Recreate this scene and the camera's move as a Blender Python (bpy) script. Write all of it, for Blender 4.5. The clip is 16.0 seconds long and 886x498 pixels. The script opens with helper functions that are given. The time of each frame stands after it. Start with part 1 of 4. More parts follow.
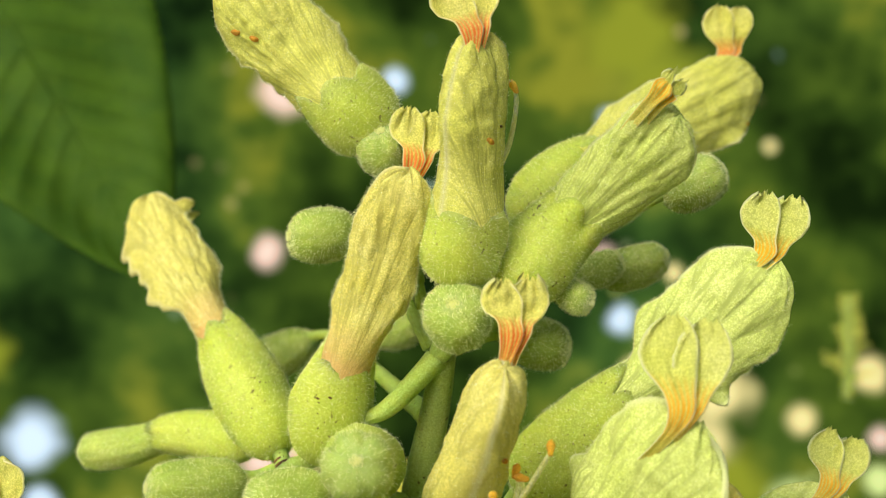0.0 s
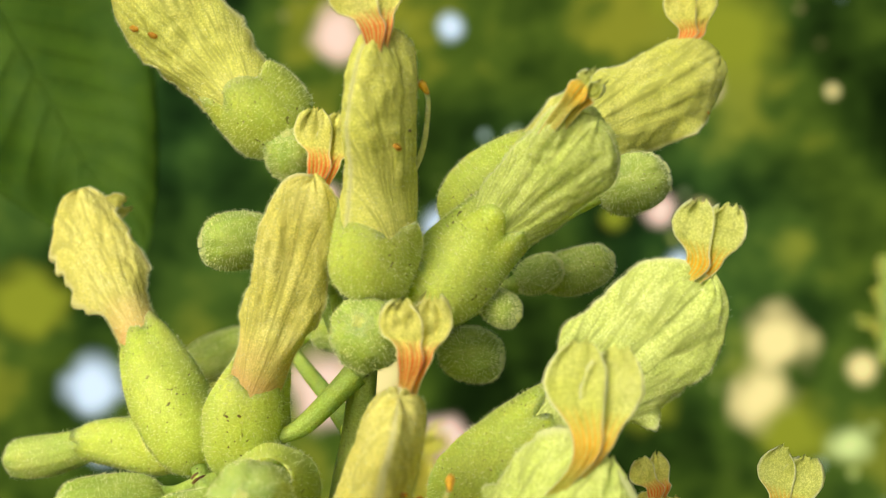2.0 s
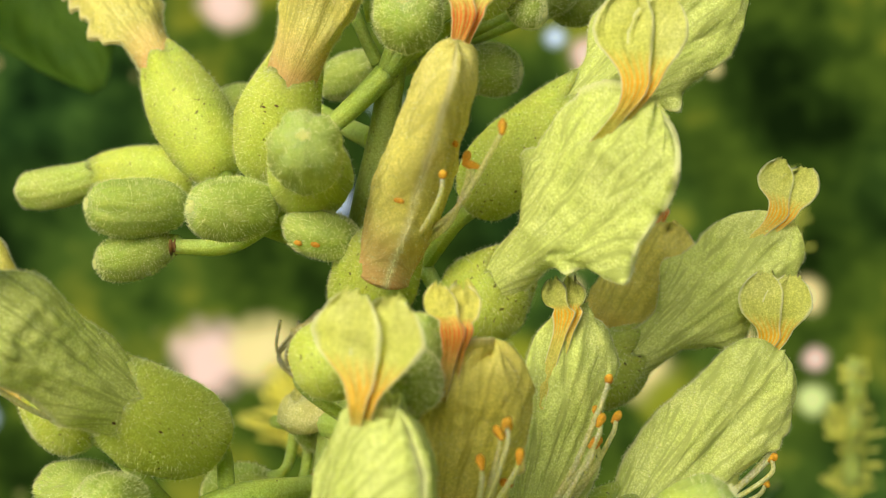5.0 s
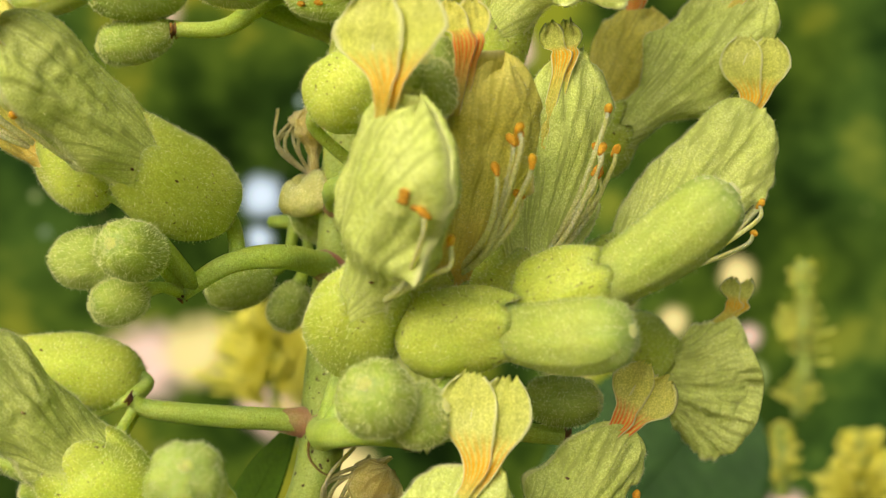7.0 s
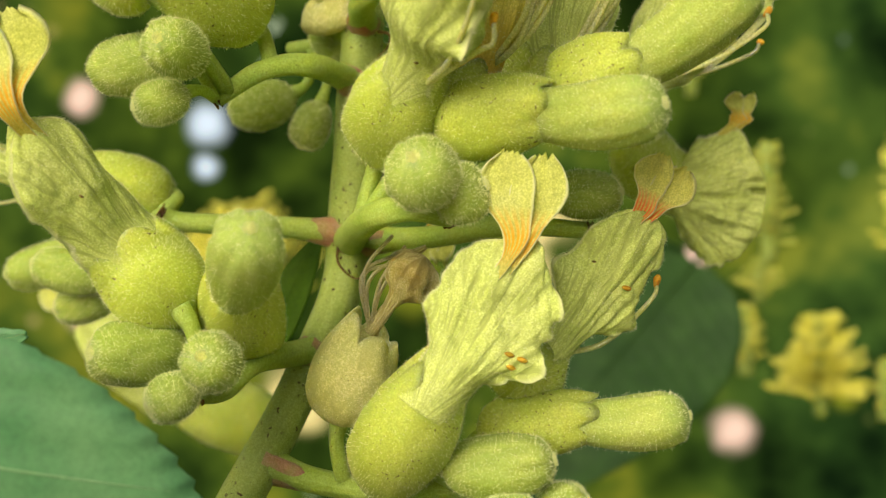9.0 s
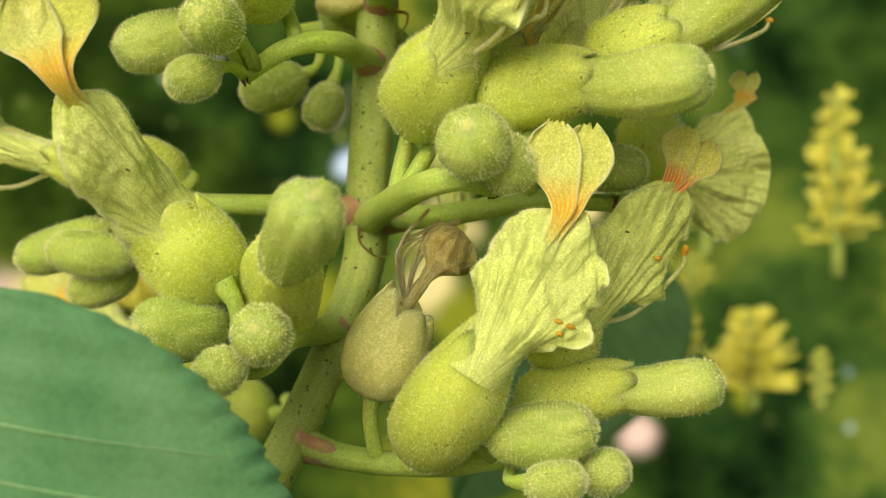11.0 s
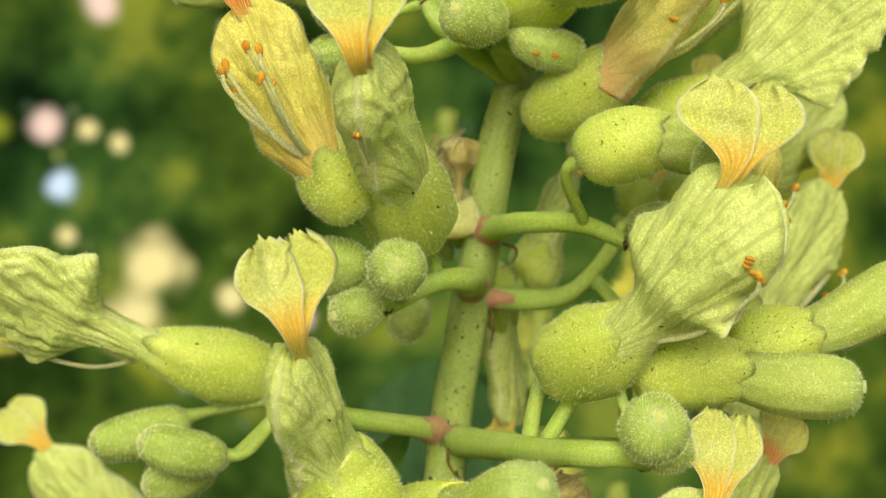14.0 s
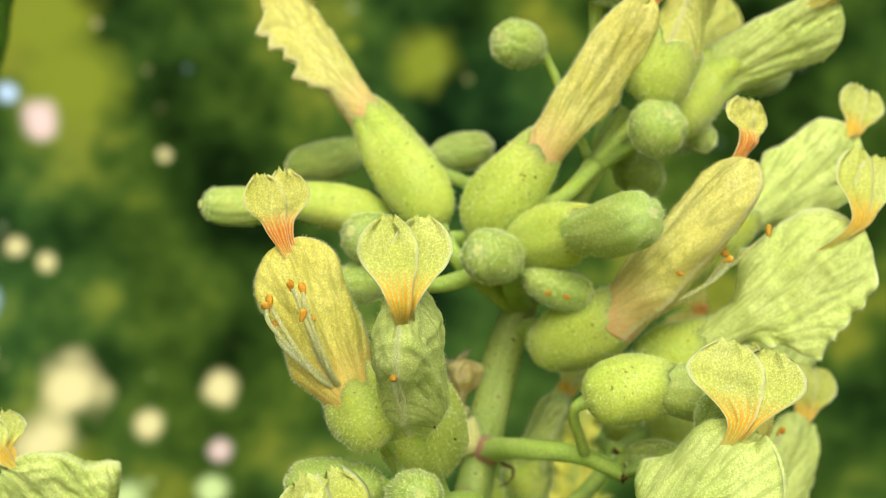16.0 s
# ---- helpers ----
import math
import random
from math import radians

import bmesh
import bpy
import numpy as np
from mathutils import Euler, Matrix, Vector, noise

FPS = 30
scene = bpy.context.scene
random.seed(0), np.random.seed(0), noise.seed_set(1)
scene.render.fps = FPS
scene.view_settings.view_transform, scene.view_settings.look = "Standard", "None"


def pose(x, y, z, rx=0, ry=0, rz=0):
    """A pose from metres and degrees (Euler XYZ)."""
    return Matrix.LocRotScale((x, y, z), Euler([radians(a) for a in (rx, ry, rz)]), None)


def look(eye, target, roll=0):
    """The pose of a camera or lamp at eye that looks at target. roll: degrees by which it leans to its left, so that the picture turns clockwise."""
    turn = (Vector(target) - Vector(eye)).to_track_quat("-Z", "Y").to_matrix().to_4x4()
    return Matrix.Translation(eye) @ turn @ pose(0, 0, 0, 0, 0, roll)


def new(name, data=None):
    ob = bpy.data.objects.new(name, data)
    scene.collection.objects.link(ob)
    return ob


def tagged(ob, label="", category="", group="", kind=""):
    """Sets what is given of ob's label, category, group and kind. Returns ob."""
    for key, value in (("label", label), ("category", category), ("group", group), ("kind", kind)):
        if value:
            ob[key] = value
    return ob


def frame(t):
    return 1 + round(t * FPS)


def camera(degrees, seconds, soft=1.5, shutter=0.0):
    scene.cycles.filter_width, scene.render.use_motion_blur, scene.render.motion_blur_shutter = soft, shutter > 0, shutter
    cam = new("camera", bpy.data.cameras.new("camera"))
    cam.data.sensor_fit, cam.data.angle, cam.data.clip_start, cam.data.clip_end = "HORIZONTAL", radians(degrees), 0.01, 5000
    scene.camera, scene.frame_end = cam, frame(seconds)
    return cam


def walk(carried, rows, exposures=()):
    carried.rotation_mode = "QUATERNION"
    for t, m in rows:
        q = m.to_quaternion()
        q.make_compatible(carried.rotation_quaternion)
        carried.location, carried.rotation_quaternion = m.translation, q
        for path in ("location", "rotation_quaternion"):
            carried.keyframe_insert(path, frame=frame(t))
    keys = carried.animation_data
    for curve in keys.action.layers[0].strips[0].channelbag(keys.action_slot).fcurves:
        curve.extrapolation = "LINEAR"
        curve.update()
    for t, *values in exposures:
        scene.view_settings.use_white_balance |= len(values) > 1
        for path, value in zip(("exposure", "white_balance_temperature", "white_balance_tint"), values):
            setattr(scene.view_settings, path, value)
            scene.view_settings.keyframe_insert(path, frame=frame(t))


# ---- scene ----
cam = camera(36.00, 16.0, soft=1.0)
walk(cam, [
    (0.0, pose(-0.00005, -0.14498, -0.00054, 92.149, -0.850, 1.213)),
    (0.5, pose(0.00075, -0.14536, 0.00232, 92.819, -1.694, 2.569)),
    (1.0, pose(0.00493, -0.13899, 0.00419, 91.408, -1.521, 3.627)),
    (1.5, pose(0.01012, -0.13442, 0.01094, 88.735, -0.620, 3.840)),
    (2.0, pose(0.01442, -0.13501, 0.00649, 89.778, -0.775, 3.870)),
    (2.5, pose(0.01115, -0.13614, -0.00250, 91.106, -1.467, 2.811)),
    (3.0, pose(0.00827, -0.13993, -0.01110, 92.180, -1.239, 2.525)),
    (3.5, pose(0.00303, -0.13858, -0.01547, 91.710, -1.922, 0.982)),
    (4.0, pose(0.00249, -0.13864, -0.01505, 88.791, -1.225, -0.291)),
    (4.2, pose(0.00153, -0.14134, -0.01559, 88.553, -1.479, -0.414)),
    (6.3, pose(-0.00330, -0.14294, -0.04264, 90.683, 0.315, -3.347)),
    (6.5, pose(-0.00558, -0.14451, -0.04487, 89.772, 0.609, -3.750)),
    (7.0, pose(-0.00785, -0.14739, -0.04999, 89.514, 0.623, -4.130)),
    (7.5, pose(-0.01006, -0.15191, -0.05340, 88.615, 0.791, -4.999)),
    (8.0, pose(-0.01233, -0.15193, -0.05195, 86.550, 1.469, -5.657)),
    (8.5, pose(-0.01728, -0.15246, -0.06278, 87.106, 1.654, -6.019)),
    (9.0, pose(-0.01799, -0.15385, -0.06413, 86.657, 1.311, -6.530)),
    (9.2, pose(-0.01750, -0.15400, -0.06750, 86.550, 1.330, -6.650)),
    (11.3, pose(-0.04054, -0.15294, -0.06786, 87.436, 1.467, -11.596)),
    (11.5, pose(-0.04609, -0.15374, -0.06682, 87.709, 1.005, -11.982)),
    (12.0, pose(-0.05350, -0.15276, -0.05465, 85.896, -0.034, -13.422)),
    (12.5, pose(-0.06167, -0.14854, -0.04016, 82.936, -0.686, -15.667)),
    (13.0, pose(-0.07363, -0.14615, -0.03484, 83.456, -2.231, -18.620)),
    (13.5, pose(-0.07747, -0.14280, -0.03681, 85.069, -3.750, -21.078)),
    (14.0, pose(-0.08281, -0.14252, -0.04654, 89.249, -5.839, -23.711)),
    (14.5, pose(-0.09597, -0.14368, -0.04669, 90.860, -6.934, -26.923)),
    (15.0, pose(-0.10296, -0.14415, -0.04322, 91.467, -7.657, -27.689)),
    (15.5, pose(-0.10095, -0.14159, -0.03889, 92.302, -8.379, -27.409)),
    (16.0, pose(-0.09821, -0.14618, -0.03723, 95.340, -9.034, -27.150)),
], exposures=[(0.0, -0.33, 6350, -1), (2.0, -0.38, 6550, -1), (4.0, -0.41, 6500, 0), (8.0, -0.40, 7050, 1), (13.0, -0.40, 6750, 0), (16.0, -0.29, 5950, -2)])
cam.data.dof.use_dof = True
cam.data.dof.focus_distance = 0.142
cam.data.dof.aperture_fstop = 30.0

# ---- world and light ----
world = bpy.data.worlds.new("sky")
scene.world = world
world.use_nodes = True
wn = world.node_tree.nodes
sky = wn.new("ShaderNodeTexSky")
sky.sky_type, sky.sun_disc = "NISHITA", False
sky.air_density, sky.dust_density, sky.ozone_density = 1.0, 7.0, 0.3
sky.sun_elevation, sky.sun_rotation = radians(30), radians(210)
wn["Background"].inputs[1].default_value = 0.15
world.node_tree.links.new(sky.outputs[0], wn["Background"].inputs[0])
sun = new("sun", bpy.data.lights.new("sun", "SUN"))
sun.data.energy, sun.data.angle, sun.data.color = 2.8, radians(48), (1.0, 0.97, 0.88)
sun.matrix_world = look((-0.75, -1.3, 0.85), (0, 0, 0))

CM = 0.01
rnd = random.Random(11)


# ---- materials ----
def material(name, rough=0.55):
    m = bpy.data.materials.new(name)
    m.use_nodes = True
    nodes, links = m.node_tree.nodes, m.node_tree.links
    shader = nodes["Principled BSDF"]
    shader.inputs["Roughness"].default_value = rough
    return m, nodes, links, shader


def ramp(nodes, links, source, stops):
    r = nodes.new("ShaderNodeValToRGB")
    el = r.color_ramp.elements
    while len(el) < len(stops):
        el.new(0.5)
    for e, (p, c) in zip(el, stops):
        e.position, e.color = p, (*c, 1)
    links.new(source, r.inputs[0])
    return r.outputs[0]


def noise_of(nodes, links, coords, scale, detail=3.0, rough=0.55):
    n = nodes.new("ShaderNodeTexNoise")
    n.inputs["Scale"].default_value, n.inputs["Detail"].default_value, n.inputs["Roughness"].default_value = scale, detail, rough
    links.new(coords, n.inputs["Vector"])
    return n.outputs["Fac"]


def mix(nodes, links, fac, a, b, mode="MIX"):
    m = nodes.new("ShaderNodeMix")
    m.data_type, m.blend_type = "RGBA", mode
    for key, value in ((0, fac), (6, a), (7, b)):
        if isinstance(value, (int, float)):
            m.inputs[key].default_value = value
        elif isinstance(value, tuple):
            m.inputs[key].default_value = (*value, 1)
        else:
            links.new(value, m.inputs[key])
    return m.outputs[2]


def plant_skin(name, low, high, veins=0.0, specks=0.0, clear=0.25, rough=0.55, claw=None, streak=None, bump=0.35, tip=None, vein_count=26, soft_in=0.7, margin=None, speck_scale=3600, granular=0.7, relief=0.00036, spread=(0.50, 0.66), fan=False):
    """Living tissue: two tones at two scales, lengthwise veins, dark specks, light that passes through."""
    m, nodes, links, shader = material(name, rough)
    tc = nodes.new("ShaderNodeTexCoord")
    uv, ob = tc.outputs["UV"], tc.outputs["Object"]
    fine = noise_of(nodes, links, ob, 1800, 4, 0.7)
    broad = noise_of(nodes, links, ob, 170, 3)
    col = ramp(nodes, links, broad, [(0.3, low), (0.72, high)])
    grain = ramp(nodes, links, fine, [(0.34, (0.90, 0.91, 0.86)), (0.62, (1.06, 1.06, 1.04))])
    col = mix(nodes, links, 1.0, col, grain, "MULTIPLY")
    sep = nodes.new("ShaderNodeSeparateXYZ")
    links.new(uv, sep.inputs[0])
    height = fine
    if granular:
        tiny = noise_of(nodes, links, ob, 5200, 2, 0.6)
        gm_ = nodes.new("ShaderNodeMath")
        gm_.operation = "MULTIPLY_ADD"
        links.new(tiny, gm_.inputs[0])
        gm_.inputs[1].default_value = granular
        links.new(fine, gm_.inputs[2])
        fine = height = gm_.outputs[0]
        pale = ramp(nodes, links, tiny, [(0.36, (0.86, 0.87, 0.78)), (0.50, (0.97, 0.97, 0.95)), (0.62, (1.16, 1.14, 1.45))])
        col = mix(nodes, links, 1.0, col, pale, "MULTIPLY")
    if veins:
        mp = nodes.new("ShaderNodeMapping")
        mp.inputs["Scale"].default_value = (4.0 if fan else 2.6, vein_count * 0.5, 1)
        if fan:
            lines = nodes.new("ShaderNodeUVMap")
            lines.uv_map = "fan"
            links.new(lines.outputs[0], mp.inputs[0])
        else:
            links.new(uv, mp.inputs[0])
        wave = nodes.new("ShaderNodeTexNoise")
        wave.inputs["Scale"].default_value, wave.inputs["Detail"].default_value = 1.0, 3.0
        wave.inputs["Distortion"].default_value = 0.6
        links.new(mp.outputs[0], wave.inputs["Vector"])
        dark = tuple(c * (0.78 if fan else 0.80) for c in low)
        vf = ramp(nodes, links, wave.outputs["Fac"], [(0.38, (veins * 1.9,) * 3), (0.50, (0, 0, 0))])
        col = mix(nodes, links, vf, col, dark)
        add = nodes.new("ShaderNodeMath")
        add.operation = "MULTIPLY_ADD"
        links.new(wave.outputs["Fac"], add.inputs[0])
        add.inputs[1].default_value = 2.6 if fan else 1.4
        links.new(fine, add.inputs[2])
        height = add.outputs[0]
    if claw:
        fac = ramp(nodes, links, sep.outputs[0], [(claw[0], (0.8,) * 3), (claw[1], (0, 0, 0))])
        soft = noise_of(nodes, links, ob, 400, 2)
        fac = mix(nodes, links, 0.6, fac, ramp(nodes, links, soft, [(0.3, (0.2,) * 3), (0.7, (1, 1, 1))]), "MULTIPLY")
        col = mix(nodes, links, fac, col, claw[2])
    if streak:
        lo, hi, tint = streak
        fac = ramp(nodes, links, sep.outputs[0], [(lo - 0.16, (0.25,) * 3), (lo - 0.06, (0.8,) * 3), (lo, (0.85,) * 3), (hi, (0, 0, 0))])
        wv = nodes.new("ShaderNodeTexWave")
        wv.bands_direction = "Y"
        wv.inputs["Scale"].default_value, wv.inputs["Distortion"].default_value = 1.9, 2.5
        links.new(uv, wv.inputs[0])
        st = ramp(nodes, links, wv.outputs["Fac"], [(0.2, (0.3,) * 3), (0.65, (1, 1, 1))])
        col = mix(nodes, links, mix(nodes, links, 1.0, fac, st, "MULTIPLY"), col, tint)
    if margin:
        fac = ramp(nodes, links, sep.outputs[1], [(0.0, (0.85,) * 3), (0.07, (0, 0, 0)), (0.93, (0, 0, 0)), (1.0, (0.85,) * 3)])
        col = mix(nodes, links, fac, col, margin)
    if tip:
        fac = ramp(nodes, links, sep.outputs[0], [(tip[0], (0, 0, 0)), (1.0, (0.8, 0.8, 0.8))])
        col = mix(nodes, links, fac, col, tip[1])
    if specks:
        sp = noise_of(nodes, links, ob, speck_scale, 1, 0.3)
        big = noise_of(nodes, links, ob, 260, 2)
        f1 = ramp(nodes, links, sp, [(0.68, (0, 0, 0)), (0.74, (specks,) * 3)])
        f2 = ramp(nodes, links, big, [(spread[0], (0, 0, 0)), (spread[1], (1, 1, 1))])
        col = mix(nodes, links, mix(nodes, links, 1.0, f1, f2, "MULTIPLY"), col, (0.06, 0.035, 0.01))
    links.new(col, shader.inputs["Base Color"])
    bp = nodes.new("ShaderNodeBump")
    bp.inputs["Strength"].default_value, bp.inputs["Distance"].default_value = bump, relief
    links.new(height, bp.inputs["Height"])
    links.new(bp.outputs[0], shader.inputs["Normal"])
    shader.inputs["Specular IOR Level"].default_value = 0.25
    shader.inputs["Subsurface Weight"].default_value = soft_in
    shader.inputs["Subsurface Radius"].default_value = (1.0, 0.85, 0.3)
    shader.inputs["Subsurface Scale"].default_value = 0.004
    tr = nodes.new("ShaderNodeBsdfTranslucent")
    links.new(mix(nodes, links, 1.0, col, (1.12, 1.10, 0.9), "MULTIPLY"), tr.inputs["Color"])
    links.new(bp.outputs[0], tr.inputs["Normal"])
    ms = nodes.new("ShaderNodeMixShader")
    ms.inputs[0].default_value = clear
    links.new(shader.outputs[0], ms.inputs[1])
    links.new(tr.outputs[0], ms.inputs[2])
    links.new(ms.outputs[0], nodes["Material Output"].inputs[0])
    return m


CALYX = plant_skin("calyx_skin", (0.50, 0.60, 0.09), (0.61, 0.68, 0.15), veins=0.14, specks=0.8, clear=0.12, soft_in=1.0, speck_scale=2400, bump=0.25, vein_count=30, spread=(0.43, 0.58))
PETAL = plant_skin("petal_skin", (0.74, 0.83, 0.24), (0.82, 0.88, 0.34), veins=0.5, specks=0.1, clear=0.38, bump=0.34, vein_count=130, soft_in=0.0, margin=(0.84, 0.86, 0.52), relief=0.0004, fan=True)
PETAL_GOLD = plant_skin("petal_skin_golden", (0.79, 0.80, 0.18), (0.86, 0.85, 0.27), veins=0.5, specks=0.15, clear=0.38, bump=0.34, vein_count=130, soft_in=0.0, margin=(0.86, 0.84, 0.5), relief=0.0004, fan=True)
PETAL_PINK = plant_skin("petal_skin_aged", (0.81, 0.76, 0.19), (0.87, 0.83, 0.31), veins=0.42, specks=0.15, clear=0.38, bump=0.34, vein_count=130, soft_in=0.0, margin=(0.86, 0.82, 0.48), relief=0.0004, fan=True,
                        claw=(0.06, 0.34, (0.84, 0.50, 0.24)))
PETAL_RUST = plant_skin("petal_skin_rusty", (0.82, 0.76, 0.15), (0.87, 0.82, 0.25), veins=0.42, specks=0.2, clear=0.38, bump=0.34, vein_count=130, soft_in=0.0, margin=(0.84, 0.77, 0.42), relief=0.0004, fan=True,
                        claw=(0.05, 0.45, (0.80, 0.48, 0.13)))
BANNER_ORANGE = plant_skin("banner_orange", (0.72, 0.75, 0.17), (0.80, 0.82, 0.29), veins=0.06, clear=0.42, bump=0.4, vein_count=40, soft_in=0.0, margin=(0.86, 0.87, 0.62),
                           streak=(0.56, 0.73, (0.93, 0.50, 0.0)))
BANNER_RED = plant_skin("banner_red", (0.76, 0.74, 0.15), (0.83, 0.80, 0.27), veins=0.06, clear=0.42, bump=0.4, vein_count=40, soft_in=0.0, margin=(0.88, 0.86, 0.55),
                        streak=(0.54, 0.71, (0.88, 0.16, 0.02)))
BUD = plant_skin("bud_skin", (0.33, 0.44, 0.075), (0.47, 0.55, 0.15), veins=0.3, specks=0.7, clear=0.08, tip=(0.86, (0.68, 0.72, 0.50)))
COROLLA = plant_skin("corolla_skin", (0.45, 0.57, 0.11), (0.56, 0.63, 0.18), veins=0.22, specks=0.4, clear=0.18, tip=(0.7, (0.36, 0.50, 0.16)))
STEM = plant_skin("stem_skin", (0.25, 0.33, 0.07), (0.38, 0.45, 0.12), veins=0.15, specks=1.0, clear=0.02, rough=0.5, speck_scale=1500, spread=(0.36, 0.5))
TWIG = plant_skin("branch_skin", (0.32, 0.45, 0.075), (0.44, 0.55, 0.13), veins=0.08, specks=0.8, clear=0.08)
JOINT = plant_skin("joint_skin", (0.46, 0.17, 0.14), (0.34, 0.36, 0.11), specks=0.9, clear=0.03)
FILAMENT = plant_skin("filament_skin", (0.74, 0.72, 0.24), (0.84, 0.82, 0.40), clear=0.3)
ANTHER = plant_skin("anther_skin", (0.62, 0.20, 0.02), (0.85, 0.38, 0.04), clear=0.05, rough=0.8)
HAIR = plant_skin("hair_skin", (0.93, 0.95, 0.58), (0.97, 0.98, 0.72), clear=0.5, soft_in=0.0)
SCAR = plant_skin("scar_skin", (0.06, 0.03, 0.012), (0.16, 0.08, 0.03), clear=0.0, rough=0.9)
DRIED = plant_skin("dried_skin", (0.48, 0.38, 0.13), (0.68, 0.60, 0.27), veins=0.6, specks=0.6, clear=0.1, rough=0.8, bump=0.9)


# ---- mesh helpers ----
def vec(p):
    return Vector(p)


def part(name, data, parent, label=""):
    ob = new(name, data)
    ob.parent = parent
    if label:
        tagged(ob, label)
    return ob


def thing(name, origin, label, category, group=""):
    root = new(name)
    root.empty_display_size = 0.002
    root.location = vec(origin) * CM
    tagged(root, label, category, group)
    return root


def sheet(name, rows, mat, closed=False, caps=False, fan=None):
    """A smooth surface through rows of points, in centimetres from the thing's foot."""
    nu, nv = len(rows), len(rows[0])
    verts = [tuple(p * CM) for row in rows for p in row]
    faces, uvs = [], []
    for i in range(nu - 1):
        for j in range(nv if closed else nv - 1):
            k = (j + 1) % nv
            faces.append((i * nv + j, i * nv + k, (i + 1) * nv + k, (i + 1) * nv + j))
            a, b = i / (nu - 1), (i + 1) / (nu - 1)
            c, e = j / (nv - 1 + closed), (j + 1) / (nv - 1 + closed)
            uvs += [(a, c), (a, e), (b, e), (b, c)]
    if caps:
        for i in (0, nu - 1):
            ring = [i * nv + j for j in range(nv)]
            faces.append(ring if i else ring[::-1])
            uvs += [(i / (nu - 1), 0.5)] * nv
    me = bpy.data.meshes.new(name)
    me.from_pydata(verts, [], faces)
    layer = me.uv_layers.new(name="UVMap")
    layer.data.foreach_set("uv", [x for p in uvs for x in p])
    if fan:
        flat = [x for row in fan for x in row]
        second = me.uv_layers.new(name="fan")
        idx = [0] * len(me.loops)
        me.loops.foreach_get("vertex_index", idx)
        second.data.foreach_set("uv", [c for k in idx for c in (flat[k][0], flat[k][1])])
    me.shade_smooth()
    me.materials.append(mat)
    return me


def curve_points(pts, n):
    """Points along a smooth curve through the given ones."""
    pts = [vec(p) for p in pts]
    if len(pts) == 2:
        return [pts[0].lerp(pts[1], i / (n - 1)) for i in range(n)]
    ext = [pts[0] * 2 - pts[1], *pts, pts[-1] * 2 - pts[-2]]
    out = []
    for i in range(n):
        x = i / (n - 1) * (len(pts) - 1)
        k = min(int(x), len(pts) - 2)
        t = x - k
        a, b, c, d = ext[k:k + 4]
        out.append(0.5 * ((2 * b) + (c - a) * t + (2 * a - 5 * b + 4 * c - d) * t * t + (3 * b - a - 3 * c + d) * t ** 3))
    return out


def frames_along(path):
    """Two side directions at each point, without twist."""
    out, side = [], None
    for i, p in enumerate(path):
        t = (path[min(i + 1, len(path) - 1)] - path[max(i - 1, 0)]).normalized()
        if side is None:
            side = t.cross(Vector((0.31, 0.87, 0.4))).normalized()
        side = (side - t * side.dot(t)).normalized()
        out.append((side, t.cross(side)))
    return out


def tube(name, path, radius, mat, sides=12, bumps=0.0, seed=0.0):
    rows = []
    for i, (p, (a, b)) in enumerate(zip(path, frames_along(path))):
        f = i / (len(path) - 1)
        r = radius(f) if callable(radius) else radius
        row = []
        for j in range(sides):
            ang = 2 * math.pi * j / sides
            q = a * math.cos(ang) + b * math.sin(ang)
            k = 1 + bumps * noise.noise(q * 1.3 + p * 1.1 + Vector((seed, 0, 0)))
            row.append(p + q * r * k)
        rows.append(row)
    return sheet(name, rows, mat, closed=True, caps=True)


def table(points, x):
    return float(np.interp(x, [p[0] for p in points], [p[1] for p in points]))


def hairs(parent, meshes, count, seed, length=0.035):
    """Short soft hairs that stand off the given meshes."""
    r = random.Random(seed)
    verts, faces = [], []
    for me, share, axis, *fringe in meshes:
        polys = me.polygons
        if fringe:
            if axis is None:
                polys = polys[int(len(polys) * fringe[0]):]
            else:
                polys = [po for k, po in enumerate(polys) if k % fringe[0] in (0, 1, fringe[0] - 2, fringe[0] - 1)]
        for _ in range(int(count * share)):
            po = polys[r.randrange(len(polys))]
            c, n = Vector(po.center), Vector(po.normal)
            if axis is not None:
                foot, way = axis
                off = c / CM - foot
                off -= way * off.dot(way)
                if n.dot(off) < 0:
                    n = -n
            vs = [Vector(me.vertices[i].co) for i in po.vertices[:3]]
            x, y = r.random(), r.random()
            if x + y > 1:
                x, y = 1 - x, 1 - y
            c = vs[0] + (vs[1] - vs[0]) * x + (vs[2] - vs[0]) * y
            if fringe and axis is not None:
                n = off.normalized() if off.length > 0.01 else n
            lean = Vector((r.gauss(0, 1), r.gauss(0, 1), r.gauss(0, 1)))
            d = (n + lean * 0.35).normalized()
            w = d.cross(lean).normalized() * 0.0021 * CM
            k, l = len(verts), length * r.uniform(0.5, 1.3) * CM
            verts += [c - w, c + w, c + d * l]
            faces.append((k, k + 1, k + 2))
    me = bpy.data.meshes.new("hairs")
    me.from_pydata([tuple(v) for v in verts], [], faces)
    me.materials.append(HAIR)
    return tagged(part("hairs", me, parent, "fine pale glandular hairs"), kind="stuff")


# ---- the panicle: stem and side branches ----
BRANCHES = []
stem_root = thing("panicle", (-1.0, 1.1, -9.0), "speckled green main stem of the panicle with pink-tinged joints", "flower panicle")


